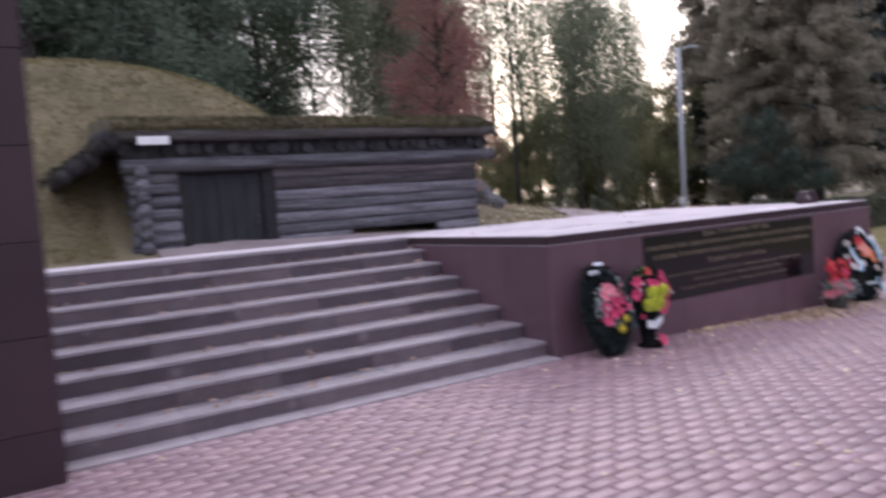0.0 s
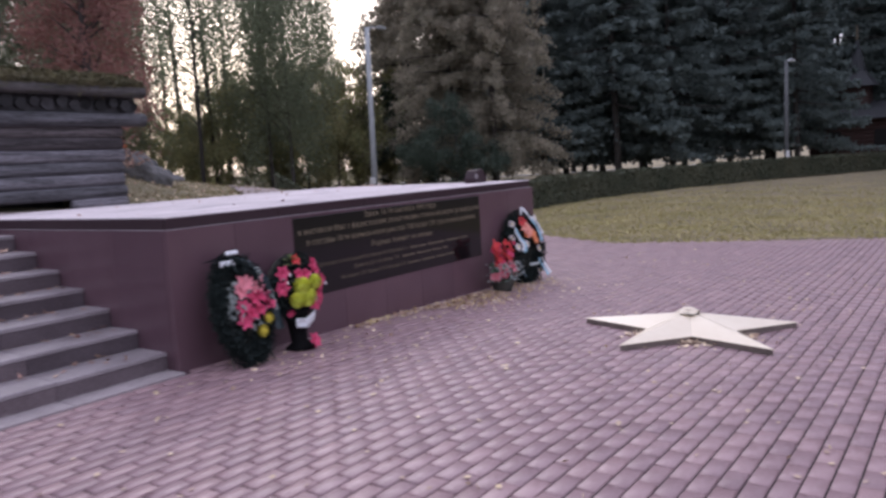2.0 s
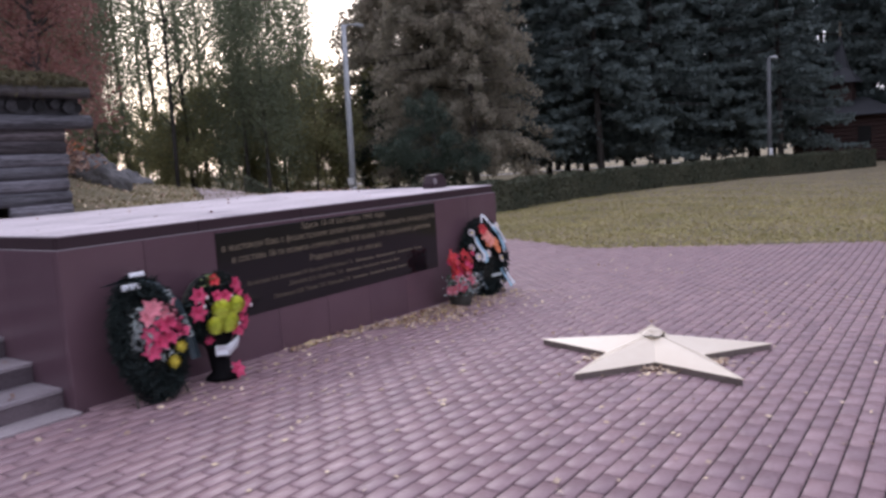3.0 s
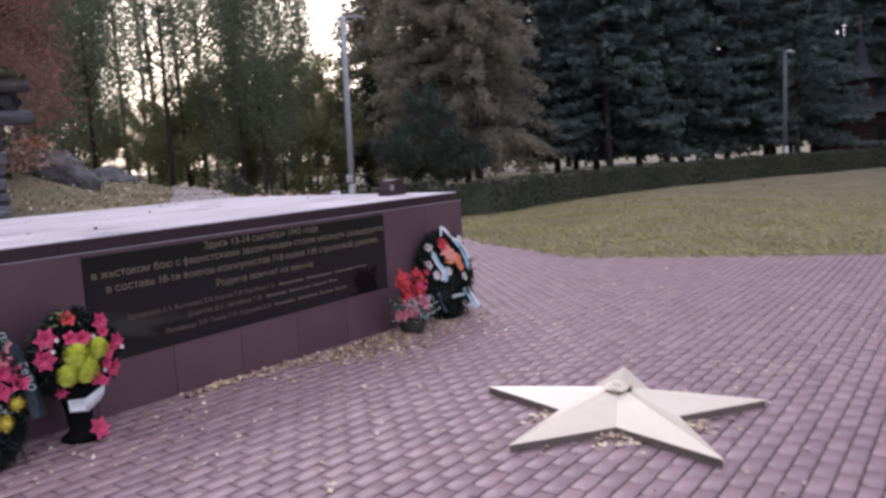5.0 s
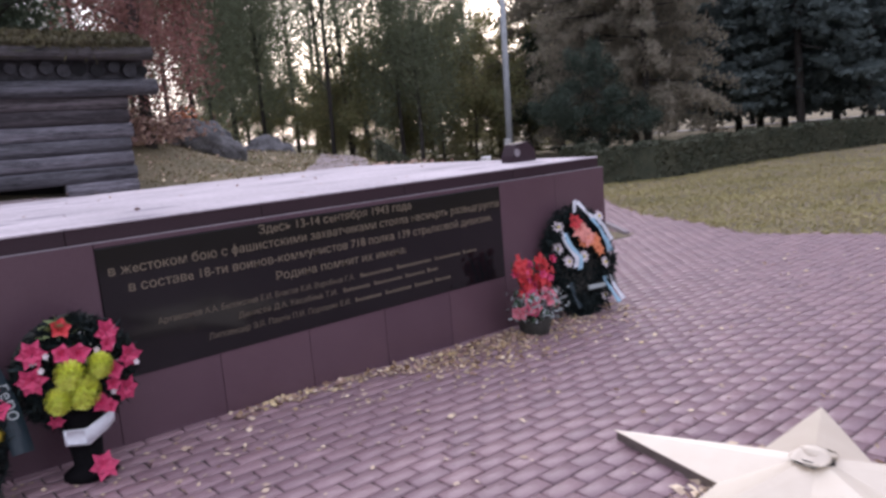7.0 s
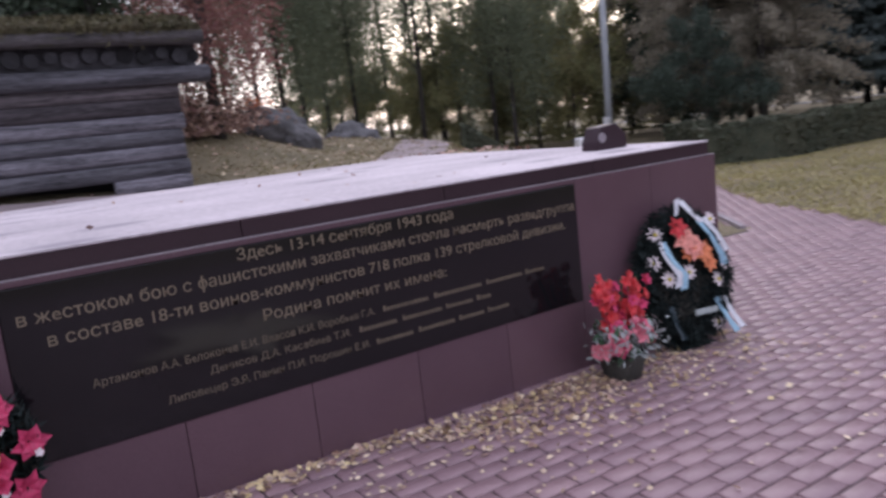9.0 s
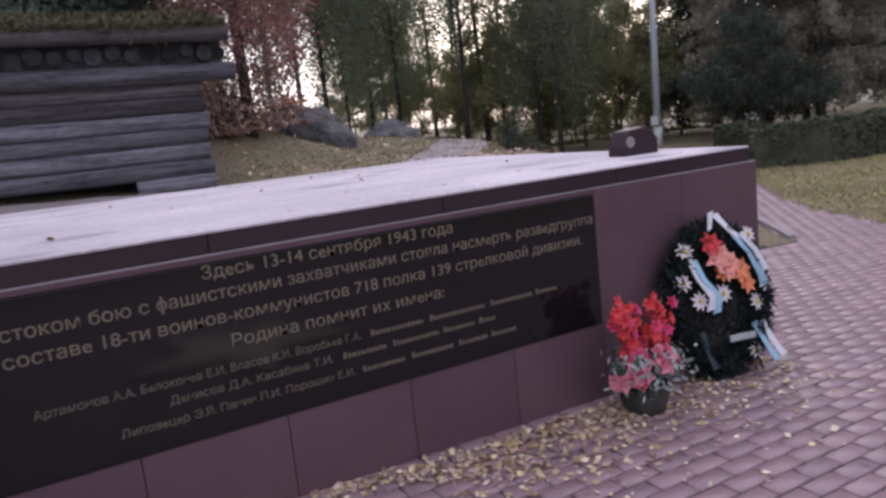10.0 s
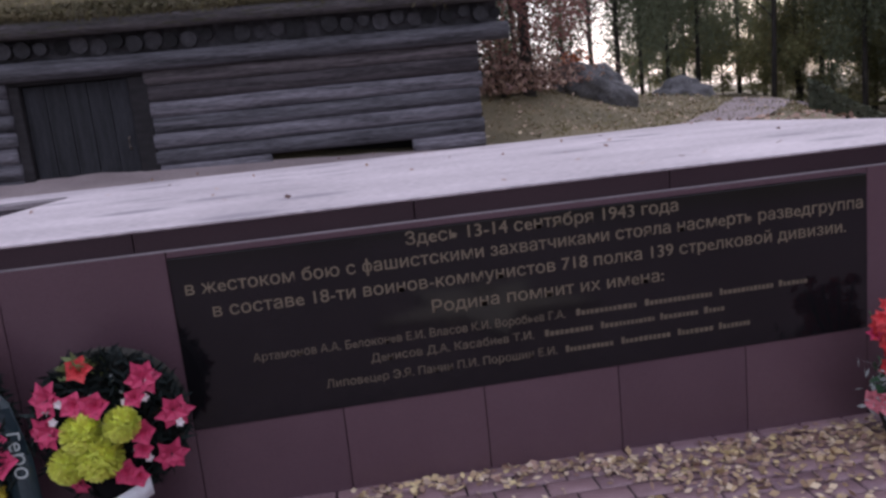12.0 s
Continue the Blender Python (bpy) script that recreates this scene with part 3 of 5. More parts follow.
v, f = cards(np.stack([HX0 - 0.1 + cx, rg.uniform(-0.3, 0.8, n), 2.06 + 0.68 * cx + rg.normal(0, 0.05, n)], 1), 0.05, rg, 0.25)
part("gable_moss", cloud("gable_moss", v, f, L_DARKMOSS), None, house, "dark moss over the gable poles")
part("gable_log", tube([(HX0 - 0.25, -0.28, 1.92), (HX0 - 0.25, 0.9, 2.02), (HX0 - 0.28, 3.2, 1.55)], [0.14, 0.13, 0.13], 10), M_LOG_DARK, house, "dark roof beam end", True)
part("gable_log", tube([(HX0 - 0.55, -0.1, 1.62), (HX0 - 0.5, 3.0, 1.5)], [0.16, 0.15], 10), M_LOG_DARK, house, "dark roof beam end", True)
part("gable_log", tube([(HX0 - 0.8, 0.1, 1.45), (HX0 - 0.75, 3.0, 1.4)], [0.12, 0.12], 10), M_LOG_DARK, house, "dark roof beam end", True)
part("number_plate", box(HX0 + 0.12, HX0 + 0.60, -0.36, -0.345, 1.80, 1.93, 0.004), M_WHITE, house, "small white plate under the eave")

# ---- boulders, stone on the terrace, path, poles ----
def boulder(name, label, x, y, r, sq, seed, mat_=M_ROCK, sink=0.25, tilt=0):
    bm = bmesh.new()
    bmesh.ops.create_icosphere(bm, subdivisions=5, radius=1)
    for v in bm.verts:
        c = v.co.copy()
        d = 1 + 0.34 * noise.noise(c * 1.0 + Vector((seed, 0, 0))) + 0.16 * noise.noise(c * 2.5 + Vector((0, seed, 0))) + 0.06 * noise.noise(c * 6) + 0.025 * noise.noise(c * 15)
        v.co = Vector((c.x * d * sq[0], c.y * d * sq[1], c.z * d * sq[2])) * r
    ob = part(name, bm, mat_, None, "", True)
    ob.location = (x, y, float(land_z(x, y)) + r * sq[2] * (1 - 2 * sink) * 0.6)
    ob.rotation_euler = (0, radians(tilt), 0)
    return tagged(ob, label, "boulder")


boulder("boulder", "large grey lichen-spotted boulder on a leafy bank", 7.55, 12.05, 0.84, (1.05, 0.75, 0.68), 3.1, tilt=24, sink=0.36)
boulder("boulder", "grey boulder farther along the grassy bank", 12.6, 18.5, 0.84, (1.0, 0.8, 0.72), 7.7, sink=0.14)

mst = thing("memorial_stone", "small maroon granite stone with a pale medallion on the terrace", "memorial stone", (5.37, 0.64, TOP))
bms = bmesh.new()
prof = [(-0.16, 0), (0.16, 0), (0.16, 0.10), (0.06, 0.185), (-0.10, 0.17), (-0.16, 0.06)]
fr = [bms.verts.new((a, -0.06, b)) for a, b in prof]
bk = [bms.verts.new((a * 0.96, 0.10, b * 0.97)) for a, b in prof]
bms.faces.new(fr)
bms.faces.new(bk[::-1])
for j in range(6):
    bms.faces.new((fr[j], bk[j], bk[(j + 1) % 6], fr[(j + 1) % 6]))
bmesh.ops.recalc_face_normals(bms, faces=bms.faces)
bmesh.ops.bevel(bms, geom=bms.edges[:], offset=0.006, segments=1, affect="EDGES")
part("stone", bms, M_GRANITE_DARK, mst)
part("medallion", tube([(-0.10, -0.0625, 0.09), (-0.10, -0.068, 0.09)], [0.038, 0.036], 14), M_TREAD, mst, "pale oval medallion")


def strip(name, pts, width, lift, material, label, cat, n=60):
    """A path laid on the ground along points."""
    vs, fs = [], []
    P = [Vector(p) for p in pts]
    L = []
    for i in range(n):
        t = i / (n - 1) * (len(P) - 1)
        k = min(int(t), len(P) - 2)
        u = t - k
        a, b = P[max(k - 1, 0)], P[min(k + 2, len(P) - 1)]
        c = 0.5 * ((2 * P[k]) + (P[k + 1] - a) * u + (2 * a - 5 * P[k] + 4 * P[k + 1] - b) * u * u + (3 * P[k] - a - 3 * P[k + 1] + b) * u ** 3)
        L.append(c)
    m = 9
    for i, c in enumerate(L):
        d = (L[min(i + 1, n - 1)] - L[max(i - 1, 0)]).normalized()
        o = Vector((d.y, -d.x))
        for j in range(m):
            q = c + o * width * (j / (m - 1) - 0.5) * (1 + 0.06 * noise.noise((i * 0.4, j, 0)))
            vs.append((q.x, q.y, float(land_z(q.x, q.y)) + lift))
    for i in range(n - 1):
        for j in range(m - 1):
            fs.append((i * m + j, i * m + j + 1, (i + 1) * m + j + 1, (i + 1) * m + j))
    ob = new(name, mesh_ob(name, vs, fs, material, True))
    return tagged(ob, label, cat, kind="structure")


strip("path_front", [(-2.2, 5.6), (0.5, 5.6), (3.2, 5.55), (5.6, 5.3)], 2.9, 0.012, M_PATH, "pale trodden ground before the dugout", "path", 50)
strip("path_upper", [(4.6, 5.0), (6.4, 6.0), (8.4, 8.2), (10.6, 11.2), (13.0, 14.6), (16.5, 18.5), (22, 25)], 1.15, 0.02, M_PATH, "pale trodden sandy path along the dugout", "path", 90)
strip("road_far", [(30, 62), (52, 48), (72, 26), (84, 6), (90, -20)], 4.5, 0.02, M_ROAD, "pale road seen beyond the trunks", "road", 40)


def pole(x, y, h, lean, r, label, base=0.9, arm=None, post=M_POLE):
    z = float(land_z(x, y))
    t = thing("street_lamp", label, "street lamp", (x, y, z))
    t.rotation_euler = (0, radians(lean), 0)
    part("post", tube([(0, 0, -0.2), (0, 0, h * 0.5), (0, 0, h)], [r, r * 0.86, r * 0.7], 12), post, t, "", True)
    part("painted_base", tube([(0, 0, -0.1), (0, 0, base), (0, 0, base + 0.01)], [r * 1.1, r * 1.08, r], 12), M_WHITE, t, "white painted foot", True)
    part("cabinet", box(-r * 2.4, -r * 1.0, -r * 1.5, -r * 0.2, base + 0.1, base + 0.45, 0.01), M_WHITE, t, "small white junction box")
    if arm:
        part("arm", tube([(0, 0, h - 0.3), (arm * 0.3, 0, h + 0.05), (arm, 0, h + 0.12)], [0.035] * 3, 8), M_POLE, t, "", True)
        part("lamp_head", box(arm - 0.05 if arm > 0 else arm - 0.5, arm + 0.5 if arm > 0 else arm + 0.05, -0.12, 0.12, h + 0.06, h + 0.20, 0.03), M_POLE, t, "grey lamp head")
    return t


pole(25.5, 19.6, 8.5, 1.2, 0.17, "grey concrete lamp post with a white foot behind a hedge", 0.75, 0.9)
pole(39.2, 3.2, 5.9, 0.0, 0.12, "distant dark grey lamp post with a white foot", 0.9, 1.2, M_POLE_DARK)


# ---- hedges ----
def hedge(pts, width, height, seed, label):
    r = np.random.default_rng(seed)
    t = thing("hedge", label, "hedge", (pts[0][0], pts[0][1], 0))
    P = np.array(pts, float)
    seg = np.linalg.norm(np.diff(P, axis=0), axis=1)
    L = seg.sum()
    cum = np.concatenate([[0], np.cumsum(seg)])

    def along(s):
        return np.stack([np.interp(s, cum, P[:, 0]), np.interp(s, cum, P[:, 1])], -1)

    n = int(L * 900)
    s = r.uniform(0, L, n)
    c = along(s)
    d = along(np.clip(s + 0.1, 0, L)) - along(np.clip(s - 0.1, 0, L))
    d /= np.linalg.norm(d, axis=1)[:, None] + 1e-9
    o = np.stack([d[:, 1], -d[:, 0]], 1)
    face = r.uniform(size=n)
    top = 1 + 0.05 * np.sin(s * 2.1) + 0.04 * np.sin(s * 5.3 + 1)
    off = np.where(face < 0.42, -1, np.where(face < 0.6, 1, r.uniform(-1, 1, n))) * width / 2 * (1 - np.abs(r.normal(0, 0.08, n)))
    hz = np.where(face < 0.6, r.uniform(0.03, 1, n) * height, height - np.abs(r.normal(0, 0.04, n))) * top
    xy = c + o * off[:, None]
    z = land_z(xy[:, 0], xy[:, 1]) + hz
    v, f = cards(np.stack([xy[:, 0], xy[:, 1], z], 1) - np.array([pts[0][0], pts[0][1], 0]), 0.055, r, 0.6)
    part("foliage", cloud("foliage", v, f, L_HEDGE), None, t, "dense clipped twigs and small leaves")
    k = int(L / 0.4)
    ss = np.linspace(0, L, k)
    bm = bmesh.new()
    cc = along(ss)
    prev = None
    for (x, y), si in zip(cc, ss):
        dd = along(np.clip(si + 0.1, 0, L)) - along(np.clip(si - 0.1, 0, L))
        dd = dd / (np.linalg.norm(dd) + 1e-9)
        oo = np.array([dd[1], -dd[0]]) * width * 0.42
        z = float(land_z(x, y))
        ring = [bm.verts.new((x + oo[0] * a - pts[0][0], y + oo[1] * a - pts[0][1], z + b)) for a, b in ((-1, 0), (-1, height * 0.93), (1, height * 0.93), (1, 0))]
        if prev:
            for j in range(3):
                bm.faces.new((prev[j], ring[j], ring[j + 1], prev[j + 1]))
        else:
            bm.faces.new(ring)
        prev = ring
    bm.faces.new(prev[::-1])
    part("inner_growth", bm, L_HEDGE, t, "dark twiggy inside of the hedge")
    return t


hedge([(17.9, 10.0), (16.9, 8.2), (17.4, 7.3), (24.0, 7.3), (30, 5.9), (36, 3.7), (45, -0.8)], 0.8, 0.95, 3, "long clipped dark green hedge along the lawn")
hedge([(12.9, 12.9), (14.1, 12.1), (15.6, 11.6)], 0.7, 0.62, 4, "clipped hedge behind the terrace near the lamp post")


# ---- trees ----
def crown_points(kind, n, h, w, r):
    if kind == "spruce":
        k = 330
        bt, ba = np.sort(r.uniform(0, 1, k) ** 0.85), r.uniform(0, 2 * math.pi, k)
        bl = w * (1 - bt) * r.uniform(0.65, 1.1, k) + 0.15
        i, u = r.integers(0, k, n), np.sqrt(r.uniform(0.06, 1, n))
        rad = bl[i] * u
        side = r.normal(0, 0.13, n) * bl[i] * (1.15 - u)
        p = np.stack([rad * np.cos(ba[i]) - side * np.sin(ba[i]), rad * np.sin(ba[i]) + side * np.cos(ba[i]), h * (0.128 + 0.87 * bt[i]) - 0.42 * rad + 0.18 * bl[i] * u ** 3], 1)
        p[:, 2] -= np.abs(r.normal(0, 0.16, n))
        return p
    if kind == "larch":
        k = 300
        bt, ba = r.uniform(0.02, 1, k) ** 0.9, r.uniform(0, 2 * math.pi, k)
        bl = w * (1 - bt) ** 0.75 * r.uniform(0.55, 1.12, k) * np.clip(0.55 + bt * 4, 0, 1)
        i, u = r.integers(0, k, n), np.sqrt(r.uniform(0.04, 1, n))
        rad = bl[i] * u
        p = np.stack([rad * np.cos(ba[i]), rad * np.sin(ba[i]), h * (0.05 + 0.95 * bt[i]) + 0.10 * rad - 0.28 * bl[i] * u ** 2], 1)
        p += r.normal(size=(n, 3)) * np.array([0.17, 0.17, 0.10])
        p[:, 2] -= np.abs(r.normal(0, 0.22, n))
        p[:, 2] = np.clip(p[:, 2], 0.3, None)
        return p
    k = {"birch": 95, "pine": 60, "broad": 110, "bush": 55}[kind]
    u = r.normal(size=(k, 3))
    u /= np.linalg.norm(u, axis=1)[:, None]
    u *= (r.uniform(0.2, 1.25, k) ** 0.7)[:, None]
    u[:, :2] *= (1 + 0.3 * np.sin(u[:, 2:3] * 5 + r.uniform(0, 6)))
    low = {"birch": 0.13, "pine": 0.36, "broad": 0.06, "bush": 0.05}[kind]
    mid, half = h * (1 + low) / 2, h * (1 - low) / 2
    taper = 1 - 0.35 * np.clip(u[:, 2], 0, 1)
    c = np.stack([u[:, 0] * w * taper, u[:, 1] * w * taper, mid + u[:, 2] * half], 1)
    pick = r.integers(0, k, n)
    sp = {"birch": (0.32, 0.32, 1.15), "pine": (0.75, 0.75, 0.32), "broad": (0.5, 0.5, 0.5), "bush": (0.3, 0.3, 0.3)}[kind]
    p = c[pick] + r.normal(size=(n, 3)) * np.array(sp) * w / 3.0 * 0.9
    p[:, 2] = np.clip(p[:, 2], h * low * 0.4 + 0.15, None)
    return p


def tree(kind, h, w, leaves, size, mleaf, mbark, label, cat, seed, name="tree"):
    r = np.random.default_rng(seed)
    random.seed(seed)
    t = thing(name, label, cat)
    bend = [random.uniform(-0.25, 0.25) for _ in range(2)]
    tr = max((0.0075 if kind == "birch" else 0.011) * h, 0.05) * (1.25 if kind in ("pine", "broad") else 1.0)
    pts = [(bend[0] * math.sin(k / 3), bend[1] * math.sin(k / 2.5), -0.3 + (h * 0.94) * k / 7) for k in range(8)]
    part("trunk", tube(pts, [tr * (1 - 0.11 * k) for k in range(8)], 9, jitter=0.08), mbark, t, "", True)
    bm = bmesh.new()
    for _ in range({"birch": 26, "pine": 24, "broad": 26, "spruce": 30, "bush": 10, "larch": 40}[kind]):
        f = random.uniform(0.22, 0.9)
        k = f * 7
        i = min(int(k), 6)
        a = Vector(pts[i]).lerp(Vector(pts[i + 1]), k - i)
        ang = random.uniform(0, 2 * math.pi)
        reach = w * random.uniform(0.5, 0.9) * (1 - 0.6 * f if kind in ("spruce", "larch") else 1 - 0.35 * f)
        rise = {"birch": 0.9, "pine": 0.25, "broad": 0.7, "spruce": -0.15, "bush": 0.9, "larch": -0.1}[kind] * reach
        m1 = a + Vector((math.cos(ang) * reach * 0.5, math.sin(ang) * reach * 0.5, rise * 0.6))
        e = a + Vector((math.cos(ang) * reach, math.sin(ang) * reach, rise * (0.75 if kind == "birch" else 1)))
        tube([a, m1, e], [tr * 0.32, tr * 0.2, tr * 0.06], 5, bm, False)
    tagged(part("branching", bm, M_BARK, t), kind="stuff")
    p = crown_points(kind, leaves, h, w, r)
    v, f = cards(p, size, r, 0.55, tri=True, droop=0.7 if kind in ("birch", "larch") else (0.25 if kind == "spruce" else 0), flat=0.35 if kind in ("pine", "spruce") else 0)
    part("crown", cloud("crown", v, f, mleaf), None, t)
    t.location = (0, 0, -500)
    return t


SPECIES = {
    "birch": tree("birch", 17, 3.4, 26000, 0.088, L_BIRCH, M_BARK, "tall birch with thin drooping green foliage", "tree", 11),
    "birch2": tree("birch", 16, 3.0, 19000, 0.088, L_BIRCH, M_BARK, "slender dark-stemmed birch with sparse drooping foliage", "tree", 12),
    "thin": tree("birch", 16, 3.2, 6400, 0.074, L_BIRCH, M_BARK, "thin birch with very sparse autumn foliage", "tree", 19),
    "pine": tree("pine", 18, 3.8, 26000, 0.105, L_PINE, M_BARK, "tall dark green pine with open branches", "tree", 13),
    "spruce": tree("spruce", 19, 4.7, 30000, 0.21, L_SPRUCE, M_BARK, "dense blackish spruce with bare lower trunk", "tree", 14),
    "red": tree("broad", 9.0, 1.5, 25000, 0.05, L_RED, M_BARK, "russet autumn tree behind the log dugout", "tree", 15),
    "brown": tree("larch", 19, 4.6, 62000, 0.115, L_BROWN, M_BARK, "tall bronzed larch with drooping boughs to the ground", "tree", 16),
    "yellow": tree("bush", 5.5, 2.4, 12000, 0.076, L_YELLOW, M_BARK, "yellowing green shrub at the wood's edge", "shrub", 17),
    "dusk": tree("bush", 6.0, 2.6, 17000, 0.085, L_DUSK, M_BARK, "dark green dense shrub beside the lamp post", "shrub", 23),
    "green": tree("broad", 9, 3.2, 27000, 0.1, L_PINE, M_BARK, "dark green leafy tree", "tree", 18),
}


def plant(sp, eye, az, dist, scale=1.0):
    """A tree at a bearing (degrees right of north) and distance from a spot."""
    x, y = eye[0] + dist * math.sin(radians(az)), eye[1] + dist * math.cos(radians(az))
    s = scale * random.uniform(0.93, 1.07)
    ob = copy_thing(SPECIES[sp], Matrix.Identity(4))
    ob.matrix_basis = pose(x, y, float(land_z(x, y)) - 0.05, 0, 0, random.uniform(0, 360)) @ Matrix.Diagonal((s, s, s, 1))
    ob["group"] = "trees of the park" if sp not in ("yellow", "dusk") else "shrubs of the park"
    return ob


random.seed(21)
E1, E2, E3 = (-4.8, -5.65), (-1.6, -4.96), (2.0, -3.1)
# behind the mound
for az, d, s in ((-6, 26, 1), (0, 30, 1.05), (5, 25, 0.95), (9, 29, 1.0), (12.5, 26, 0.9), (16, 32, 1.0), (20, 36, 0.9), (-12, 30, 1.1), (2, 38, 1.1), (6.5, 34, 1.3), (9.0, 40, 1.5), (13.5, 36, 1.3), (17.5, 40, 1.4), (3.0, 32, 1.3)):
    plant("green" if s >= 1.3 else "pine" if int(d) % 2 or az > 15 else "green", E1, az, d, s)
plant("red", E1, 32.9, 19.6, 1.0)
# birches between the red tree and the lamp post
for az, d, sp, s in ((22, 40, "thin", 1), (30.3, 45, "birch", 0.95), (29.0, 52, "birch2", 1.1), (32.4, 52, "thin", 1.3), (34.6, 50, "thin", 1.3), (36.4, 42, "thin", 1.05), (35.2, 39, "thin", 0.95), (37.4, 45, "thin", 1.1), (33.6, 60, "thin", 1.4), (44.8, 50, "thin", 1.2), (27.5, 60, "thin", 1.3), (26, 37, "birch", 0.95), (28.3, 47, "birch", 1.1), (19.5, 36, "thin", 1), (24.5, 35, "birch", 0.9), (27, 42, "birch2", 1), (40.2, 38, "birch", 0.85), (40.3, 44, "thin", 1.0), (41.6, 36, "birch", 0.8), (17, 42, "birch2", 1), (12, 48, "birch2", 1), (30.5, 55, "birch2", 0.6)):
    plant(sp, E2, az, d, s)
for az, d, s in ((34.3, 46, 0.8), (36.5, 42, 1.0), (38.5, 40, 1.05), (40.5, 42, 1.2), (43, 41, 1.2), (45.2, 42, 1.25), (47.0, 45, 1.05), (31.5, 50, 0.75), (49, 46, 1.2), (28, 50, 0.95), (29.8, 54, 1.1), (33, 56, 0.9), (35.4, 54, 1.0), (37.4, 52, 1.2), (39.5, 52, 1.4), (42, 53, 1.5), (44.2, 52, 1.4), (46.2, 55, 1.2), (26.5, 58, 0.9), (51, 54, 1.5), (17, 55, 0.9), (14, 50, 0.9)):
    plant("yellow", E2, az, d, s)
# bronzed trees right of the lamp post
for az, d, sp, s in ((54.2, 38, "brown", 0.95), (57.4, 37, "brown", 0.86), (51.3, 46, "brown", 1.05), (54.0, 33.5, "dusk", 0.78), (51.5, 45, "dusk", 1.2), (56.5, 46, "brown", 0.95)):
    plant(sp, E2, az, d, s)
# dark spruces to the east
for az, d, s in ((61.5, 46, 1), (63.2, 52, 1.1), (64.5, 50, 1.1), (67, 44, 1.0), (69, 54, 1.15), (71, 46, 1.0), (73.5, 52, 1.1), (75.0, 50, 1.0), (77.5, 56, 1.15), (79.5, 50, 1.0), (82, 64, 1.2), (85, 66, 1.1), (88, 62, 1.1), (91, 60, 1.2), (95, 60, 1.2), (66, 60, 1.2), (72, 64, 1.2), (78, 66, 1.2), (86, 74, 1.3), (56, 62, 1.0), (59, 78, 1.4), (64, 80, 1.45), (69, 79, 1.4), (74, 82, 1.5), (79, 80, 1.45), (84, 86, 1.5), (90, 82, 1.5)):
    plant("spruce", E2, az, d, s)
# all round, behind the walker: unseen trees added to darken the granite's reflections
for az, d in ((99, 48), (103, 42), (107, 50), (111, 44), (115, 40), (119, 48), (124, 43), (129, 46), (135, 42), (141, 47)):
    plant("spruce", E2, az, d, 1.1)
for k in range(13):
    plant(("pine", "spruce", "green")[k % 3], (0, -4), 105 + k * 18.5, 24 + (k * 7) % 11, 1.0)
for sp in SPECIES.values():
    for o in (*sp.children_recursive, sp):
        bpy.data.objects.remove(o)

# ---- wooden chapel far off ----
chapel = thing("chapel", "small red-brown log chapel with a dark spire roof", "chapel", (58.0, 2.2, float(land_z(58, 2.2))))
chapel.rotation_euler = (0, 0, radians(8))
for k in range(11):
    part("log_course", box(-2.4, 2.4, -3.0, 3.0, 0.28 * k + 0.005, 0.28 * (k + 1) - 0.005, 0.05), M_CHAPEL, chapel)
bmc = bmesh.new()
for xx, yy, zz in ((-3.0, -3.6, 3.05), (3.0, -3.6, 3.05), (3.0, 3.6, 3.05), (-3.0, 3.6, 3.05)):
    bmc.verts.new((xx, yy, zz))
for yy in (-1.6, 1.6):
    bmc.verts.new((0, yy, 4.3))
bmc.verts.ensure_lookup_table()
vv = bmc.verts
for q in ((0, 1, 4), (1, 2, 5, 4), (2, 3, 5), (3, 0, 4, 5), (3, 2, 1, 0)):
    bmc.faces.new([vv[i] for i in q])
part("roof", bmc, M_ROOF, chapel, "dark sheet-metal roof")
part("drum", tube([(0, 0, 3.9), (0, 0, 5.4)], [1.0, 1.0], 8), M_CHAPEL, chapel, "octagonal log drum")
part("spire", tube([(0, 0, 5.35), (0, 0, 5.5), (0, 0, 6.4), (0, 0, 8.6)], [1.5, 1.35, 0.6, 0.06], 8), M_ROOF, chapel, "dark pointed spire")
part("finial", tube([(0, 0, 8.5), (0, 0, 9.6)], [0.05, 0.04], 6), M_GOLD, chapel, "thin gilded finial")
for yy in (-1.4, 1.4):
    part("window", box(-2.47, -2.41, yy - 0.4, yy + 0.4, 1.2, 2.3, 0.02), M_INSIDE, chapel, "dark window")

# ---- dry shrub and roots by the red tree ----
def shrub(name, label, x, y, rx, ry, rz, n, size, material, seed, up=0.5):
    r = np.random.default_rng(seed)
    t = thing(name, label, "shrub", (x, y, float(land_z(x, y))))
    bm = bmesh.new()
    random.seed(seed)
    for _ in range(26):
        a = random.uniform(0, 6.28)
        e = Vector((math.cos(a) * rx * random.uniform(0.4, 1), math.sin(a) * ry * random.uniform(0.4, 1), rz * random.uniform(0.6, 1.9)))
        tube([(0, 0, -0.05), e * 0.5 + Vector((0, 0, 0.12)), e], [0.018, 0.011, 0.004], 5, bm, False)
    part("stem_growth", bm, M_BARK, t)
    p = r.normal(size=(n, 3)) * np.array([rx, ry, rz]) * 0.5
    p[:, 2] = np.abs(p[:, 2]) + 0.03
    v, f = cards(p, size, r, 0.6)
    part("leaves", cloud("leaves", v, f, material), None, t)
    return t


shrub("shrub", "dry brown-leaved shrub beside the dugout corner", 5.3, 10.6, 0.9, 0.5, 0.75, 1700, 0.045, L_DEAD, 31)
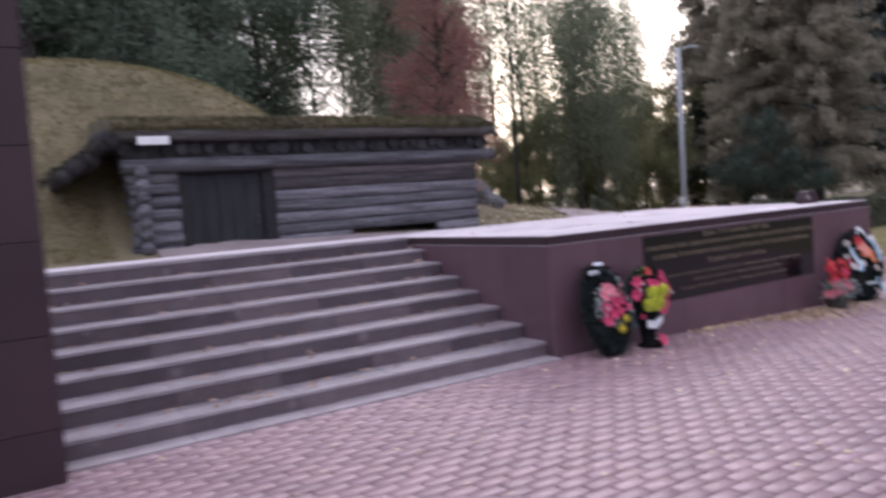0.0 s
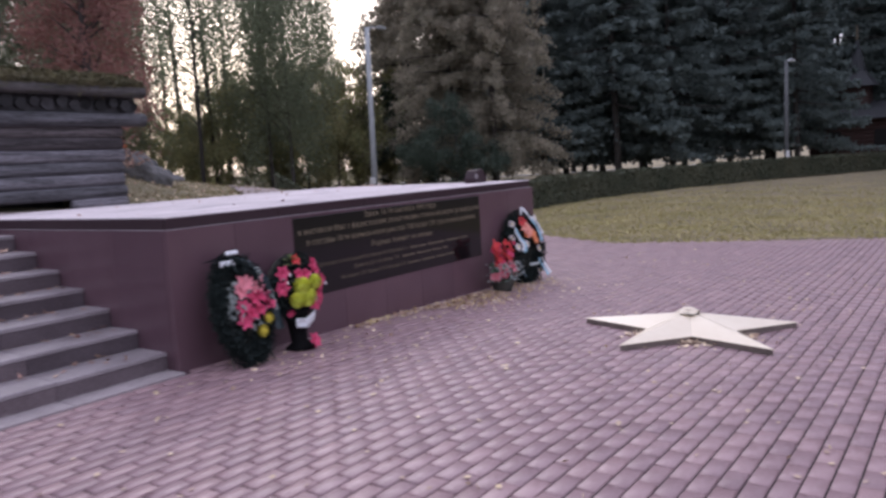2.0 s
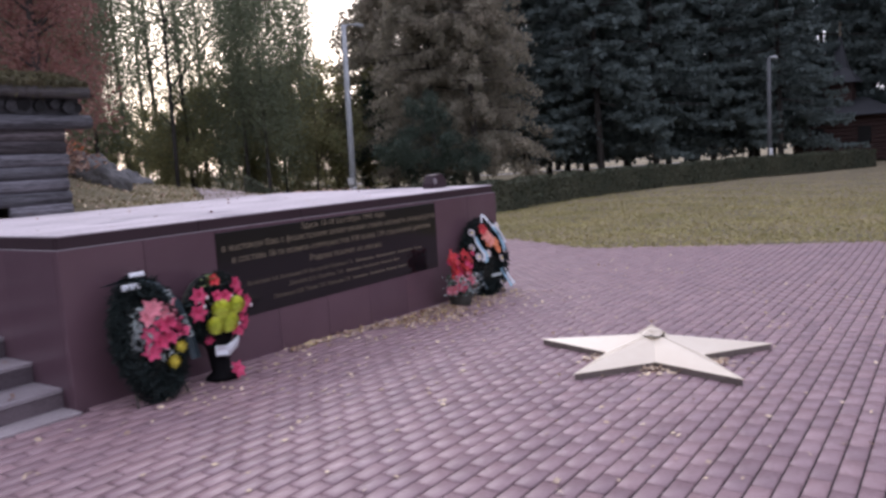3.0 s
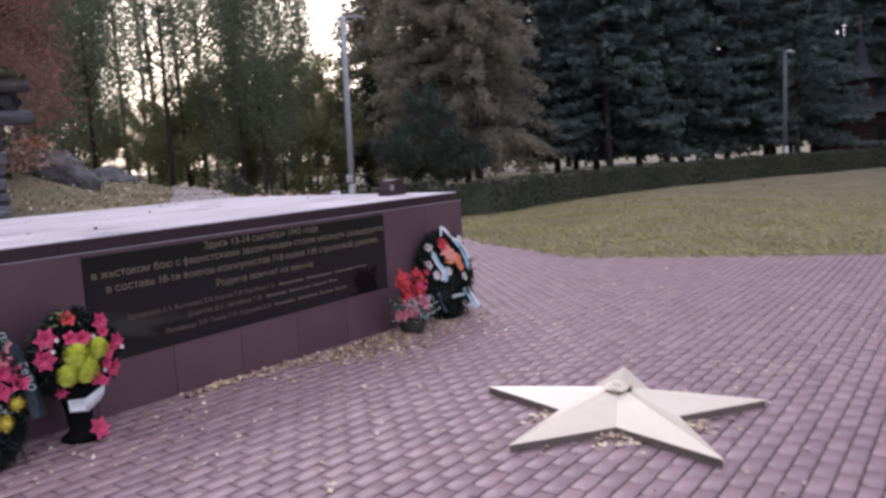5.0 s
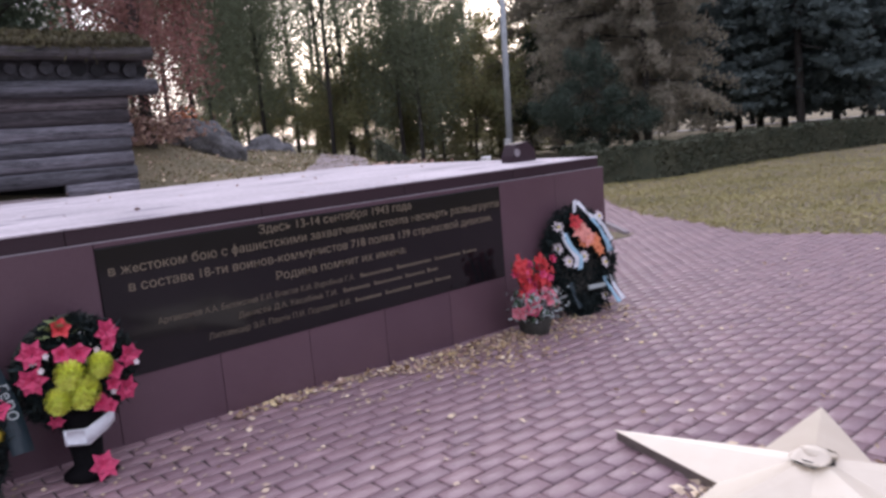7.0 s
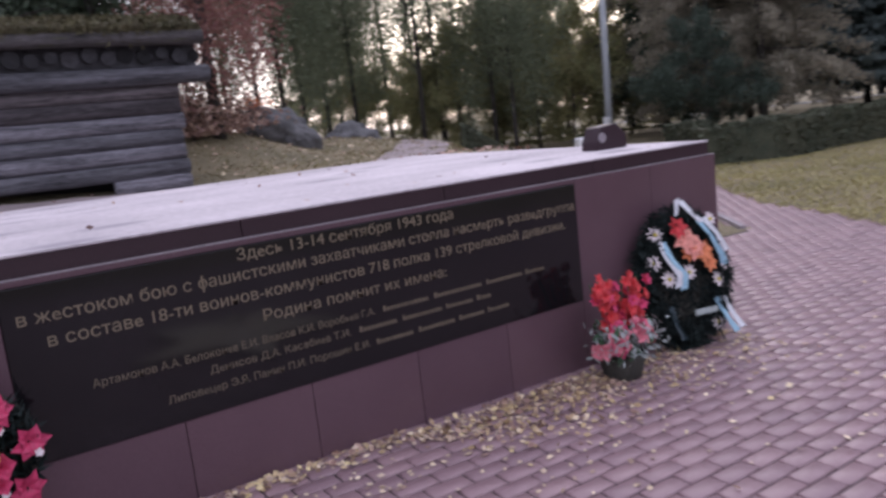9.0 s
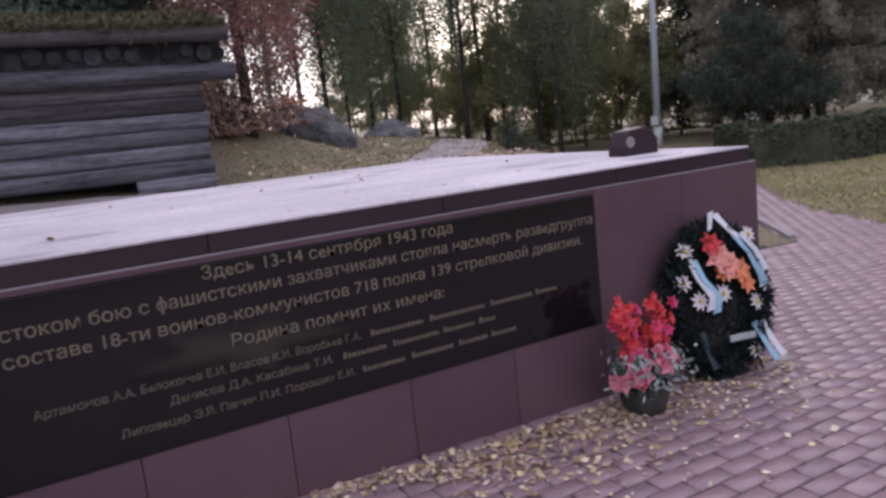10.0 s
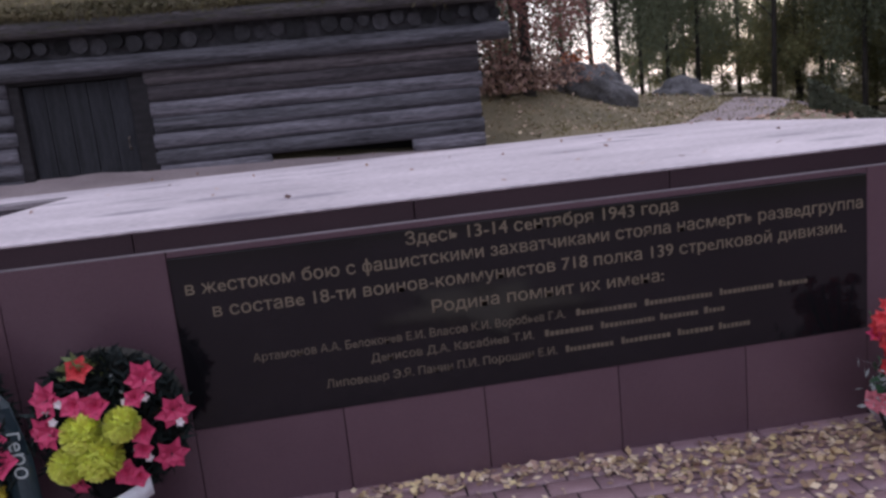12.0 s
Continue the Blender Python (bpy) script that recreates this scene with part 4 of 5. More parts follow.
shrub("shrub", "tangle of dry russet twigs under the red tree", 6.2, 11.4, 1.0, 0.5, 0.55, 1500, 0.045, L_DEAD, 32)
ORANGE_LEAF = leaf("bright_orange_leaves", (0.55, 0.17, 0.07), (0.75, 0.28, 0.13), 0.2)
shrub("shrub", "small bright orange autumn sapling by a boulder", 7.3, 12.7, 0.3, 0.3, 0.35, 260, 0.05, ORANGE_LEAF, 33).location.z += 0.45


wp = thing("marker_post", "short white-painted concrete marker post by the hedge", "post", (14.8, 10.5, float(land_z(14.8, 10.5))))
part("post", box(-0.11, 0.11, -0.11, 0.11, -0.2, 0.96, 0.02), M_WHITE, wp)


# ---- flowers ----
def lily(c, nrm, size, petals=6, cup=0.35, bm=None, layers=1):
    """A star-shaped flower of pointed bent petals facing nrm."""
    bm = bm or bmesh.new()
    q = Vector(nrm).to_track_quat("Z", "Y")
    c = Vector(c)
    heart = bm.verts.new(c)
    for la in range(layers):
        s = size * (1 - 0.3 * la)
        for k in range(petals):
            a = 2 * math.pi * (k + 0.5 * la) / petals + random.uniform(-0.1, 0.1)
            d, o = Vector((math.cos(a), math.sin(a), 0)), Vector((-math.sin(a), math.cos(a), 0))
            w = s * (1.9 if petals > 5 else 2.4) / petals
            h = cup + 0.25 * la
            pts = [Vector((0, 0, 0)) + d * s * 0.08, d * s * 0.5 - o * w + Vector((0, 0, h * s * 0.8)), d * s * 0.5 + Vector((0, 0, h * s * 0.55)), d * s * 0.5 + o * w + Vector((0, 0, h * s * 0.8)), d * s * random.uniform(0.92, 1.08) + Vector((0, 0, h * s * random.uniform(0.4, 0.9)))]
            vs = [heart] + [bm.verts.new(c + q @ p) for p in pts[1:]]
            bm.faces.new((vs[0], vs[1], vs[2]))
            bm.faces.new((vs[0], vs[2], vs[3]))
            bm.faces.new((vs[1], vs[4], vs[2]))
            bm.faces.new((vs[2], vs[4], vs[3]))
    return bm


def mum(c, r, n=150, bm=None, nrm=(0, -1, 0)):
    """A chrysanthemum head: a ball of narrow petals."""
    bm = bm or bmesh.new()
    c = Vector(c)
    g = math.pi * (3 - math.sqrt(5))
    bmesh.ops.create_icosphere(bm, subdivisions=2, radius=r * 0.72, matrix=Matrix.Translation(c))
    for i in range(n):
        z = 1 - 2 * (i + 0.5) / n
        rr = math.sqrt(1 - z * z)
        d = Vector((rr * math.cos(g * i), rr * math.sin(g * i), z))
        o = d.cross(Vector((0.3, 0.2, 1))).normalized()
        tip = (d + Vector((random.uniform(-0.2, 0.2), random.uniform(-0.2, 0.2), random.uniform(-0.2, 0.2)))).normalized()
        vs = [bm.verts.new(c + d * r * 0.6 + o * r * 0.09), bm.verts.new(c + d * r * 0.6 - o * r * 0.09), bm.verts.new(c + tip * r * random.uniform(0.92, 1.08) - o * r * 0.07), bm.verts.new(c + tip * r * 1.02 + o * r * 0.07)]
        bm.faces.new(vs)
    return bm


def rose(c, r, nrm):
    """A rose: layers of broad cupped petals."""
    return lily(c, nrm, r * 1.15, 5, 0.95, None, 3)


def leaves_at(centre, spread, n, size, material, parent, name="foliage", seed=1, label=""):
    r = np.random.default_rng(seed)
    p = np.clip(r.normal(size=(n, 3)), -1.5, 1.5) * np.array(spread) + np.array(centre)
    v, f = cards(p, size, r, 0.4, stretch=1.2)
    return part(name, cloud(name, v, f, material), None, parent, label)


def ribbon(pts, width, material, parent, name="ribbon", label="", axis_=(1, 0, 0)):
    bm = bmesh.new()
    prev = None
    for i, p in enumerate(pts):
        p = Vector(p)
        o = Vector(axis_).normalized() * width / 2
        o = o + Vector((0, 0.01 * math.sin(i * 1.7), 0))
        ring = [bm.verts.new(p - o), bm.verts.new(p + o), bm.verts.new(p + o + Vector((0, 0.002, 0))), bm.verts.new(p - o + Vector((0, 0.002, 0)))]
        if prev:
            for j in range(4):
                bm.faces.new((prev[j], prev[(j + 1) % 4], ring[(j + 1) % 4], ring[j]))
        prev = ring
    return part(name, bm, material, parent, label, True)


def oval_wreath(name, label, x, y, w, h, lean, seed):
    """An oval fir wreath with a filled back that leans on the wall; its front faces -y."""
    t = thing(name, label, "wreath", (x, y, float(plaza_z(x, y))))
    t.rotation_euler = (radians(-lean), 0, 0)
    r = np.random.default_rng(seed)
    n = 5200
    a = r.uniform(0, 2 * math.pi, n)
    ring = np.clip(np.where(r.uniform(size=n) < 0.55, r.normal(0.85, 0.12, n), np.sqrt(r.uniform(0, 1, n))), 0.02, 1.03)
    p = np.stack([np.cos(a) * ring * w / 2, -np.abs(r.normal(0, 0.03, n)) - 0.045 * np.sin(np.clip((1.05 - ring) / 0.5, 0, 1) * math.pi), h / 2 + np.sin(a) * ring * h / 2], 1)
    p[:, 2] = np.clip(p[:, 2], 0.01, None)
    v, f = cards(p, 0.034, r, 0.16, stretch=1.3)
    part("fir_cover", cloud("fir_cover", v, f, M_WREATH), None, t, "black-green artificial fir twigs")
    bm = bmesh.new()
    out = [(math.cos(2 * math.pi * k / 32) * w * 0.47, h / 2 + math.sin(2 * math.pi * k / 32) * h * 0.47) for k in range(32)]
    fr = [bm.verts.new((u, -0.012, z)) for u, z in out]
    bk = [bm.verts.new((u, 0.012, z)) for u, z in out]
    bm.faces.new(fr)
    bm.faces.new(bk[::-1])
    for j in range(32):
        bm.faces.new((fr[j], fr[(j + 1) % 32], bk[(j + 1) % 32], bk[j]))
    part("backing", bm, M_BASKET, t, "dark oval backing board")
    for sx in (-1, 1):
        part("leg", tube([(sx * w * 0.3, 0.0, 0.25), (sx * w * 0.36, -0.03, 0.0)], [0.008, 0.008], 6), M_BASKET, t)
    return t


random.seed(77)
# black wreath with a lettered ribbon, pink and yellow flowers
w1 = oval_wreath("wreath", "tall black-green oval wreath with pink and yellow flowers and ribbon", 0.44, -0.33, 0.56, 0.90, 14, 41)
for fx, fz, s, kind in ((-0.02, 0.66, 0.07, 0), (0.07, 0.62, 0.06, 0), (-0.09, 0.60, 0.06, 0), (0.10, 0.53, 0.06, 1), (0.0, 0.52, 0.06, 1), (-0.1, 0.48, 0.06, 0), (0.05, 0.43, 0.06, 1), (-0.04, 0.41, 0.06, 1), (0.13, 0.62, 0.05, 0), (-0.12, 0.36, 0.06, 0), (0.17, 0.55, 0.06, 0), (0.19, 0.46, 0.06, 1), (0.14, 0.69, 0.06, 0)):
    fx, fz = fx * 0.8 + 0.07, fz - 0.02
    if kind:
        part("rose", rose((fx, -0.07, fz), s, (random.uniform(-0.4, 0.4), -1, 0.3)), P_PINK if fx > 0 else P_ROSE, w1)
    else:
        part("lily", lily((fx, -0.07, fz), (random.uniform(-0.4, 0.4), -1, 0.25), s * 1.25), P_ROSE if fz > 0.55 else P_PINK, w1)
for fx, fz in ((0.20, 0.33), (0.12, 0.24)):
    part("chrysanthemum", mum((fx, -0.08, fz), 0.052, 150), P_YELLOW, w1)
leaves_at((0.03, -0.06, 0.48), (0.11, 0.015, 0.12), 150, 0.035, P_SILVER, w1, seed=51, label="pale plastic leaves")
rb1 = ribbon([(-0.24, -0.05, 0.86), (-0.05, -0.075, 0.885), (0.10, -0.08, 0.82), (0.23, -0.085, 0.66), (0.285, -0.08, 0.45), (0.31, -0.07, 0.22)], 0.10, M_RIBBON_B, w1, label="glossy blue-black mourning ribbon")
for text, cx, cz, lean in (("\u043f\u0430", 0.212, 0.69, 0.18), ("\u0433\u0435\u0440\u043e", 0.292, 0.44, 0.12)):     # words run down the ribbon
    me_t, co = glyphs(text.replace("\u0435", "e"))
    co = (co - co.mean(0)) * 0.0085
    me_t.vertices.foreach_set("co", np.stack([cx + co[:, 1] + lean * co[:, 0], -0.091 - co[:, 2] * 0.2, cz - co[:, 0]], 1).ravel())
    me_t.materials.clear()
    me_t.materials.append(P_SILVER)
    me_t.update()
    tagged(part("lettering", me_t, P_SILVER, rb1, "silver printed letters"), kind="stuff")
part("bow", box(-0.14, 0.0, -0.095, -0.075, 0.80, 0.845, 0.006), M_RIBBON_W, w1, "white ribbon end")
part("bow", box(-0.06, 0.06, -0.09, -0.075, 0.885, 0.92, 0.006), M_RIBBON_W, w1, "silver ribbon end")

# round bouquet on a dark stand
bq = thing("bouquet_stand", "round pink and lime bouquet on a dark stand against the wall", "bouquet", (1.05, -0.24, float(plaza_z(1.05, -0.24))))
part("stand", tube([(0, 0, 0), (0, 0, 0.03), (0, 0.01, 0.06), (0, 0.02, 0.22), (0, 0.03, 0.36)], [0.13, 0.125, 0.07, 0.085, 0.13], 16), M_VASE, bq, "dark flared vase", True)
bmd = tube([(0, 0.075, 0.54), (0, 0.045, 0.54), (0, 0.03, 0.54)], [0.275, 0.285, 0.26], 28)
part("disc", bmd, M_BASKET, bq, "dark round backing")
r_ = np.random.default_rng(61)
a_ = r_.uniform(0, 2 * math.pi, 2200)
q_ = np.sqrt(r_.uniform(0, 1, 2200)) * 0.29
v, f = cards(np.stack([np.cos(a_) * q_, r_.uniform(-0.05, 0.03, 2200), 0.54 + np.sin(a_) * q_], 1), 0.03, r_, 0.2, stretch=1.2)
part("fir_cover", cloud("fir_cover", v, f, M_WREATH), None, bq, "black-green twigs")
for fx, fz, s in ((-0.225, 0.68, 0.078), (0.155, 0.71, 0.078), (0.255, 0.565, 0.078), (-0.245, 0.555, 0.082), (0.215, 0.40, 0.076), (-0.16, 0.33, 0.045), (-0.02, 0.315, 0.062)):
    part("lily", lily((fx * 0.9 + 0.015, -0.045, fz), (fx * 1.5, -1, (fz - 0.55)), s * 0.95, layers=2), P_PINK, bq)
for fx, fz, s in ((-0.075, 0.66, 0.045), (-0.005, 0.645, 0.05), (0.13, 0.655, 0.035), (0.14, 0.52, 0.045), (0.13, 0.455, 0.035), (0.06, 0.375, 0.046), (0.10, 0.35, 0.036)):
    part("rose", rose((fx, -0.10, fz), s, (fx, -1, 0.3)), P_PINK, bq)
part("rose", rose((-0.055, -0.05, 0.765), 0.046, (0, -1, 0.6)), P_RED, bq)
for fx, fz, s in ((-0.06, 0.56, 0.076), (0.08, 0.575, 0.066), (-0.125, 0.45, 0.068), (-0.015, 0.465, 0.086)):
    part("chrysanthemum", mum((fx, -0.14, fz), s, 620), P_LIME, bq)
for fx, fz in ((-0.14, 0.665), (0.09, 0.64), (0.16, 0.645), (0.27, 0.53), (0.14, 0.41), (-0.17, 0.60)):
    part("filler_flower", lily((fx, -0.085, fz), (0.1, -1, 0.2), 0.018, 5, 0.3), P_WHITE, bq, "tiny white filler flower")
leaves_at((0, -0.05, 0.55), (0.13, 0.02, 0.12), 60, 0.014, P_SILVER, bq, seed=52, label="silvery filler leaves")
leaves_at((-0.055, -0.04, 0.775), (0.05, 0.015, 0.022), 26, 0.036, P_LEAF, bq, seed=53, label="green leaves")
ribbon([(-0.12, -0.10, 0.25), (-0.02, -0.125, 0.235), (0.08, -0.115, 0.28), (0.13, -0.08, 0.30)], 0.08, M_RIBBON_W, bq, label="white ribbon band", axis_=(0, 0, 1))
part("lily", lily((0.02, -0.15, 0.075), (0.1, -1, 0.4), 0.078, layers=2), P_PINK, bq)

# basket of roses with red gladioli
bk_ = thing("flower_basket", "dark basket of pink roses and red gladioli by the wall", "flower basket", (4.42, -0.27, float(plaza_z(4.42, -0.27))))
part("basket", tube([(0, 0, 0), (0, 0, 0.02), (0, 0, 0.14), (0, 0, 0.15)], [0.11, 0.115, 0.15, 0.14], 18), M_BASKET, bk_, "", True)
leaves_at((0, -0.05, 0.25), (0.13, 0.10, 0.07), 420, 0.024, P_SILVER, bk_, seed=54, label="silvery leaves and small white flowers")
leaves_at((-0.01, -0.04, 0.24), (0.10, 0.07, 0.06), 110, 0.04, P_GREEN, bk_, seed=55, label="green leaves")
for k in range(24):
    a = random.uniform(0, 2 * math.pi)
    e = random.uniform(-0.1, 0.9)
    d = Vector((math.cos(a) * math.cos(e), -abs(math.sin(a)) * math.cos(e), math.sin(e)))
    part("rose", rose(Vector((0, 0, 0.21)) + Vector((d.x * 0.17, d.y * 0.15, d.z * 0.14)), 0.052, d), P_PINK if k % 4 == 0 else P_ROSE, bk_)
for k in range(9):
    bx_, by_ = -0.19 + 0.042 * k + random.uniform(-0.02, 0.02), random.uniform(-0.05, 0.08)
    gl = part("gladiolus", tube([(0, 0.02, 0.2), (bx_ * 0.6, by_, 0.42), (bx_, by_, 0.60)], [0.006, 0.005, 0.004], 5), P_GREEN, bk_, "tall red gladiolus spray")
    for j in range(10):
        f = j / 9
        part("floret", lily((bx_ * (0.55 + 0.5 * f) + random.uniform(-0.035, 0.035), by_ - 0.03, 0.33 + random.uniform(0.18, 0.29) * f), (random.uniform(-0.8, 0.8), -1, 0.5), random.uniform(0.032, 0.046), 6, 0.7), (P_RED, P_RED, P_PINK, P_RED, P_RED)[(k + j) % 5], gl)
part("lily", lily((0.11, -0.03, 0.42), (0.4, -1, 0.2), 0.06), P_ORANGE, bk_)
part("lily", lily((0.13, -0.03, 0.36), (0.5, -1, 0), 0.06), P_ORANGE, bk_)

# oval wreath with daisies and blue and white ribbons
w2 = oval_wreath("wreath", "black-green wreath with white daisies, coral flowers, blue ribbons", 5.12, -0.21, 0.74, 0.93, 8, 42)
w2.rotation_euler[2] = radians(-14)
for fx, fz in ((-0.20, 0.78), (-0.24, 0.60), (-0.14, 0.48), (0.02, 0.50), (0.24, 0.82), (0.30, 0.64), (0.31, 0.52), (0.19, 0.14), (0.24, 0.42)):
    d = lily((fx, -0.085, fz), (fx, -1, 0.2), 0.06, 9, 0.12)
    fl = part("daisy", d, P_WHITE, w2)
    part("centre", mum((fx, -0.095, fz), 0.016, 20), P_YELLOW, fl)
for fx, fz, s, m in ((0.0, 0.72, 0.10, P_CORAL), (0.06, 0.66, 0.10, P_CORAL), (-0.04, 0.80, 0.08, P_RED), (0.13, 0.62, 0.09, P_ORANGE), (0.17, 0.54, 0.07, P_ORANGE), (0.02, 0.62, 0.06, P_ORANGE)):
    part("lily", lily((fx, -0.10, fz), (fx, -1, 0.2), s, 7, 0.3, layers=2), m, w2)
for pts, m in (([(0.02, -0.10, 0.97), (0.10, -0.12, 0.86), (0.17, -0.11, 0.80)], M_RIBBON_W), ([(0.13, -0.11, 0.83), (0.20, -0.13, 0.72), (0.27, -0.12, 0.58), (0.30, -0.10, 0.50)], M_RIBBON_BLUE), ([(0.17, -0.115, 0.84), (0.24, -0.135, 0.73), (0.31, -0.125, 0.60)], M_RIBBON_W), ([(-0.18, -0.09, 0.74), (-0.15, -0.11, 0.62), (-0.08, -0.13, 0.50), (-0.10, -0.12, 0.42)], M_RIBBON_W), ([(-0.15, -0.09, 0.72), (-0.11, -0.115, 0.60), (-0.04, -0.13, 0.49), (-0.06, -0.12, 0.40)], M_RIBBON_BLUE), ([(0.21, -0.08, 0.30), (0.25, -0.12, 0.16), (0.30, -0.13, 0.06)], M_RIBBON_BLUE), ([(0.26, -0.08, 0.30), (0.30, -0.12, 0.17), (0.35, -0.13, 0.08)], M_RIBBON_W), ([(-0.15, -0.08, 0.30), (-0.14, -0.10, 0.18), (-0.11, -0.12, 0.08)], M_RIBBON_B), ([(0.0, -0.10, 0.985), (-0.03, -0.11, 0.88)], M_RIBBON_W)):
    ribbon(pts, 0.045, m, w2, axis_=(1, 0, 0.25), label="blue and white satin ribbon" if m is not M_RIBBON_B else "dark ribbon")
part("sash", box(0.02, 0.20, -0.10, -0.085, 0.21, 0.25, 0.004), P_SILVER, w2, "pale green plastic leaf spray")


# ---- fallen leaves ----
def litter(name, label, xs, ys, zs, size, material, seed):
    r = np.random.default_rng(seed)
    c = np.stack([xs, ys, zs], 1)
    n = len(c)
    v, f = cards(c, size, r, 0.65, flat=0.82)
    v = v.reshape(n, 4, 3)
    low = v[:, :, 2].min(1) - zs
    v[:, :, 2] -= low[:, None] - 0.002
    ob = new(name, cloud(name, v.reshape(-1, 3), f, material))
    return tagged(ob, label, "leaves", kind="stuff")


r9 = np.random.default_rng(90)


def on_plaza(x, y):
    return plaza_z(x, y) + 0.003


for n, m_leaf, size_, seed_, tint in ((620, L_FALL, 0.022, 91, "yellow"), (380, L_FALL2, 0.019, 99, "pale"), (420, L_DEAD, 0.022, 100, "brown")):
    x = np.concatenate([r9.normal(3.85, 0.55, n // 2), r9.uniform(1.9, 5.6, n - n // 2)])
    y = -0.02 - np.abs(r9.normal(0, 0.16, n)) * np.where(x > 3.1, 1.7, 0.55) - 0.12 * (x > 3) * r9.uniform(0, 1, n)
    litter("fallen_leaves", "drift of " + tint + " birch leaves along the wall foot", x, y, on_plaza(x, y), size_, m_leaf, seed_)
n = 900
x, y = r9.uniform(-6, 9.5, n), r9.uniform(-6.5, -0.2, n)
litter("fallen_leaves", "scattered pale leaves lying on the paving", x, y, on_plaza(x, y), 0.022, L_FALL2, 92)
n = 500
x = r9.uniform(0.3, 5.6, n)
y = -np.abs(r9.normal(0, 0.7, n)) - 0.1
litter("fallen_leaves", "scattered pale leaves on paving near the wall", x, y, on_plaza(x, y), 0.018, L_FALL2, 93)
n = 200
ang = np.radians(56 + 72 * r9.integers(0, 5, n) + r9.normal(0, 9, n))
rad = 0.37 + np.abs(r9.normal(0, 0.12, n))
x, y = SX + rad * np.cos(ang), SY + rad * np.sin(ang)
litter("fallen_leaves", "dry leaves caught round the metal star", x, y, on_plaza(x, y), 0.028, L_FALL2, 94)
n = 520
k = r9.integers(0, 7, n)
x = r9.uniform(-4.3, -0.05, n)
y = 0.137 + 0.3697 * k + np.where(k == 0, r9.uniform(0.05, 0.36, n), r9.uniform(0.15, 0.36, n))
litter("fallen_leaves", "dry leaves lying on the step treads", x, y, 0.15 * (k + 1) + 0.004, 0.025, L_DEAD, 95)
n = 2600
x, y = r9.uniform(3.5, 15, n), r9.uniform(7.6, 20, n)
litter("fallen_leaves", "pale leaves strewn over the earth bank", x, y, land_z(x, y) + 0.0, 0.04, L_FALL2, 96)
n = 60
x, y = r9.uniform(0.2, 5.6, n), r9.uniform(0.1, 4.6, n)
litter("fallen_leaves", "few dark leaves on the terrace top", x, y, np.full(n, TOP + 0.002), 0.02, L_DEAD, 97)
n = 900
x, y = r9.uniform(5.85, 10.5, n), r9.uniform(0.0, 4.5, n)
keep = (y > 2.2) & (x < np.interp(y, [2.2, 3.4, 6.5], [9.2, 10.2, 12.4]))
litter("fallen_leaves", "brown leaves in the bed at the wall's end", x[keep], y[keep], land_z(x[keep], y[keep]) + 0.0, 0.035, L_DEAD, 98)

# ---- lawn ----
n = 80000
x = 10.0 + np.abs(r9.normal(0, 9, n))
y = r9.uniform(-9, 15, n)
keep = (x > np.interp(y, EDGE_Y, EDGE_X) - r9.uniform(0, 0.18, n))
x, y = x[keep], y[keep]
h_ = r9.uniform(0.02, 0.07, len(x))
v, f = cards(np.stack([x, y, land_z(x, y) + h_ * 0.4], 1), 0.05, r9, 0.22, stretch=1.0, tri=True)
tagged(new("lawn_grass", cloud("lawn_grass", v, f, L_LAWN)), "short dry yellow-green lawn grass", "grass", kind="stuff")
n = 110000
x, y = r9.uniform(-9, 14, n), r9.uniform(6.8, 13, n)
y = np.where(x > 4, 7.4 + (y - 6.8) * 1.7, y)
keep = ((x < 4) | (r9.uniform(size=n) < 0.14)) & ~((x > HX0 - 0.3) & (x < HX1 + 0.4) & (y > HY - 0.5) & (land_z(x, y) < HB + 2.25 + 0.07 * (y - HY)))
x, y = x[keep], y[keep]
v, f = cards(np.stack([x, y, land_z(x, y) + 0.012], 1), 0.06, r9, 0.16, tri=True)
tagged(new("mound_grass", cloud("mound_grass", v, f, L_MOUND)), "dry grass on the mound over the dugout", "grass", kind="stuff")

# ---- paving ----
PL, PW, GAP, CH = 0.22, 0.11, 0.010, 0.006
paving = thing("pavement", "pinkish-red concrete block paving in running bond", "paving", kind="structure")
px0, px1, py0, py1 = -8.5, 14.5, -8.0, 7.5
rows_, cols_ = int((py1 - py0) / PW), int((px1 - px0) / PL)
J, I = np.meshgrid(np.arange(rows_), np.arange(cols_), indexing="ij")
bxs = px0 + (I + 0.5 * (J % 2)) * PL + PL / 2
bys = py0 + J * PW + PW / 2
bxs, bys = bxs.ravel(), bys.ravel()
ok = (bxs < np.interp(bys, EDGE_Y, EDGE_X)) & ((bys < -0.02) | (bxs > np.interp(bys, KERB_Y, KERB_X)))
ok &= ~((bxs > -4.36) & (bxs < 0.0) & (bys > -0.1))
ok &= ~((bxs < -4.36) & (bys > -0.02))
bxs, bys = bxs[ok], bys[ok]
bzs = plaza_z(bxs, bys)
hx, hy = PL / 2 - GAP / 2, PW / 2 - GAP / 2
unit = np.array([(-hx, -hy, -0.03), (hx, -hy, -0.03), (hx, hy, -0.03), (-hx, hy, -0.03), (-hx, -hy, -CH), (hx, -hy, -CH), (hx, hy, -CH), (-hx, hy, -CH), (-hx + CH, -hy + CH, 0), (hx - CH, -hy + CH, 0), (hx - CH, hy - CH, 0), (-hx + CH, hy - CH, 0)])
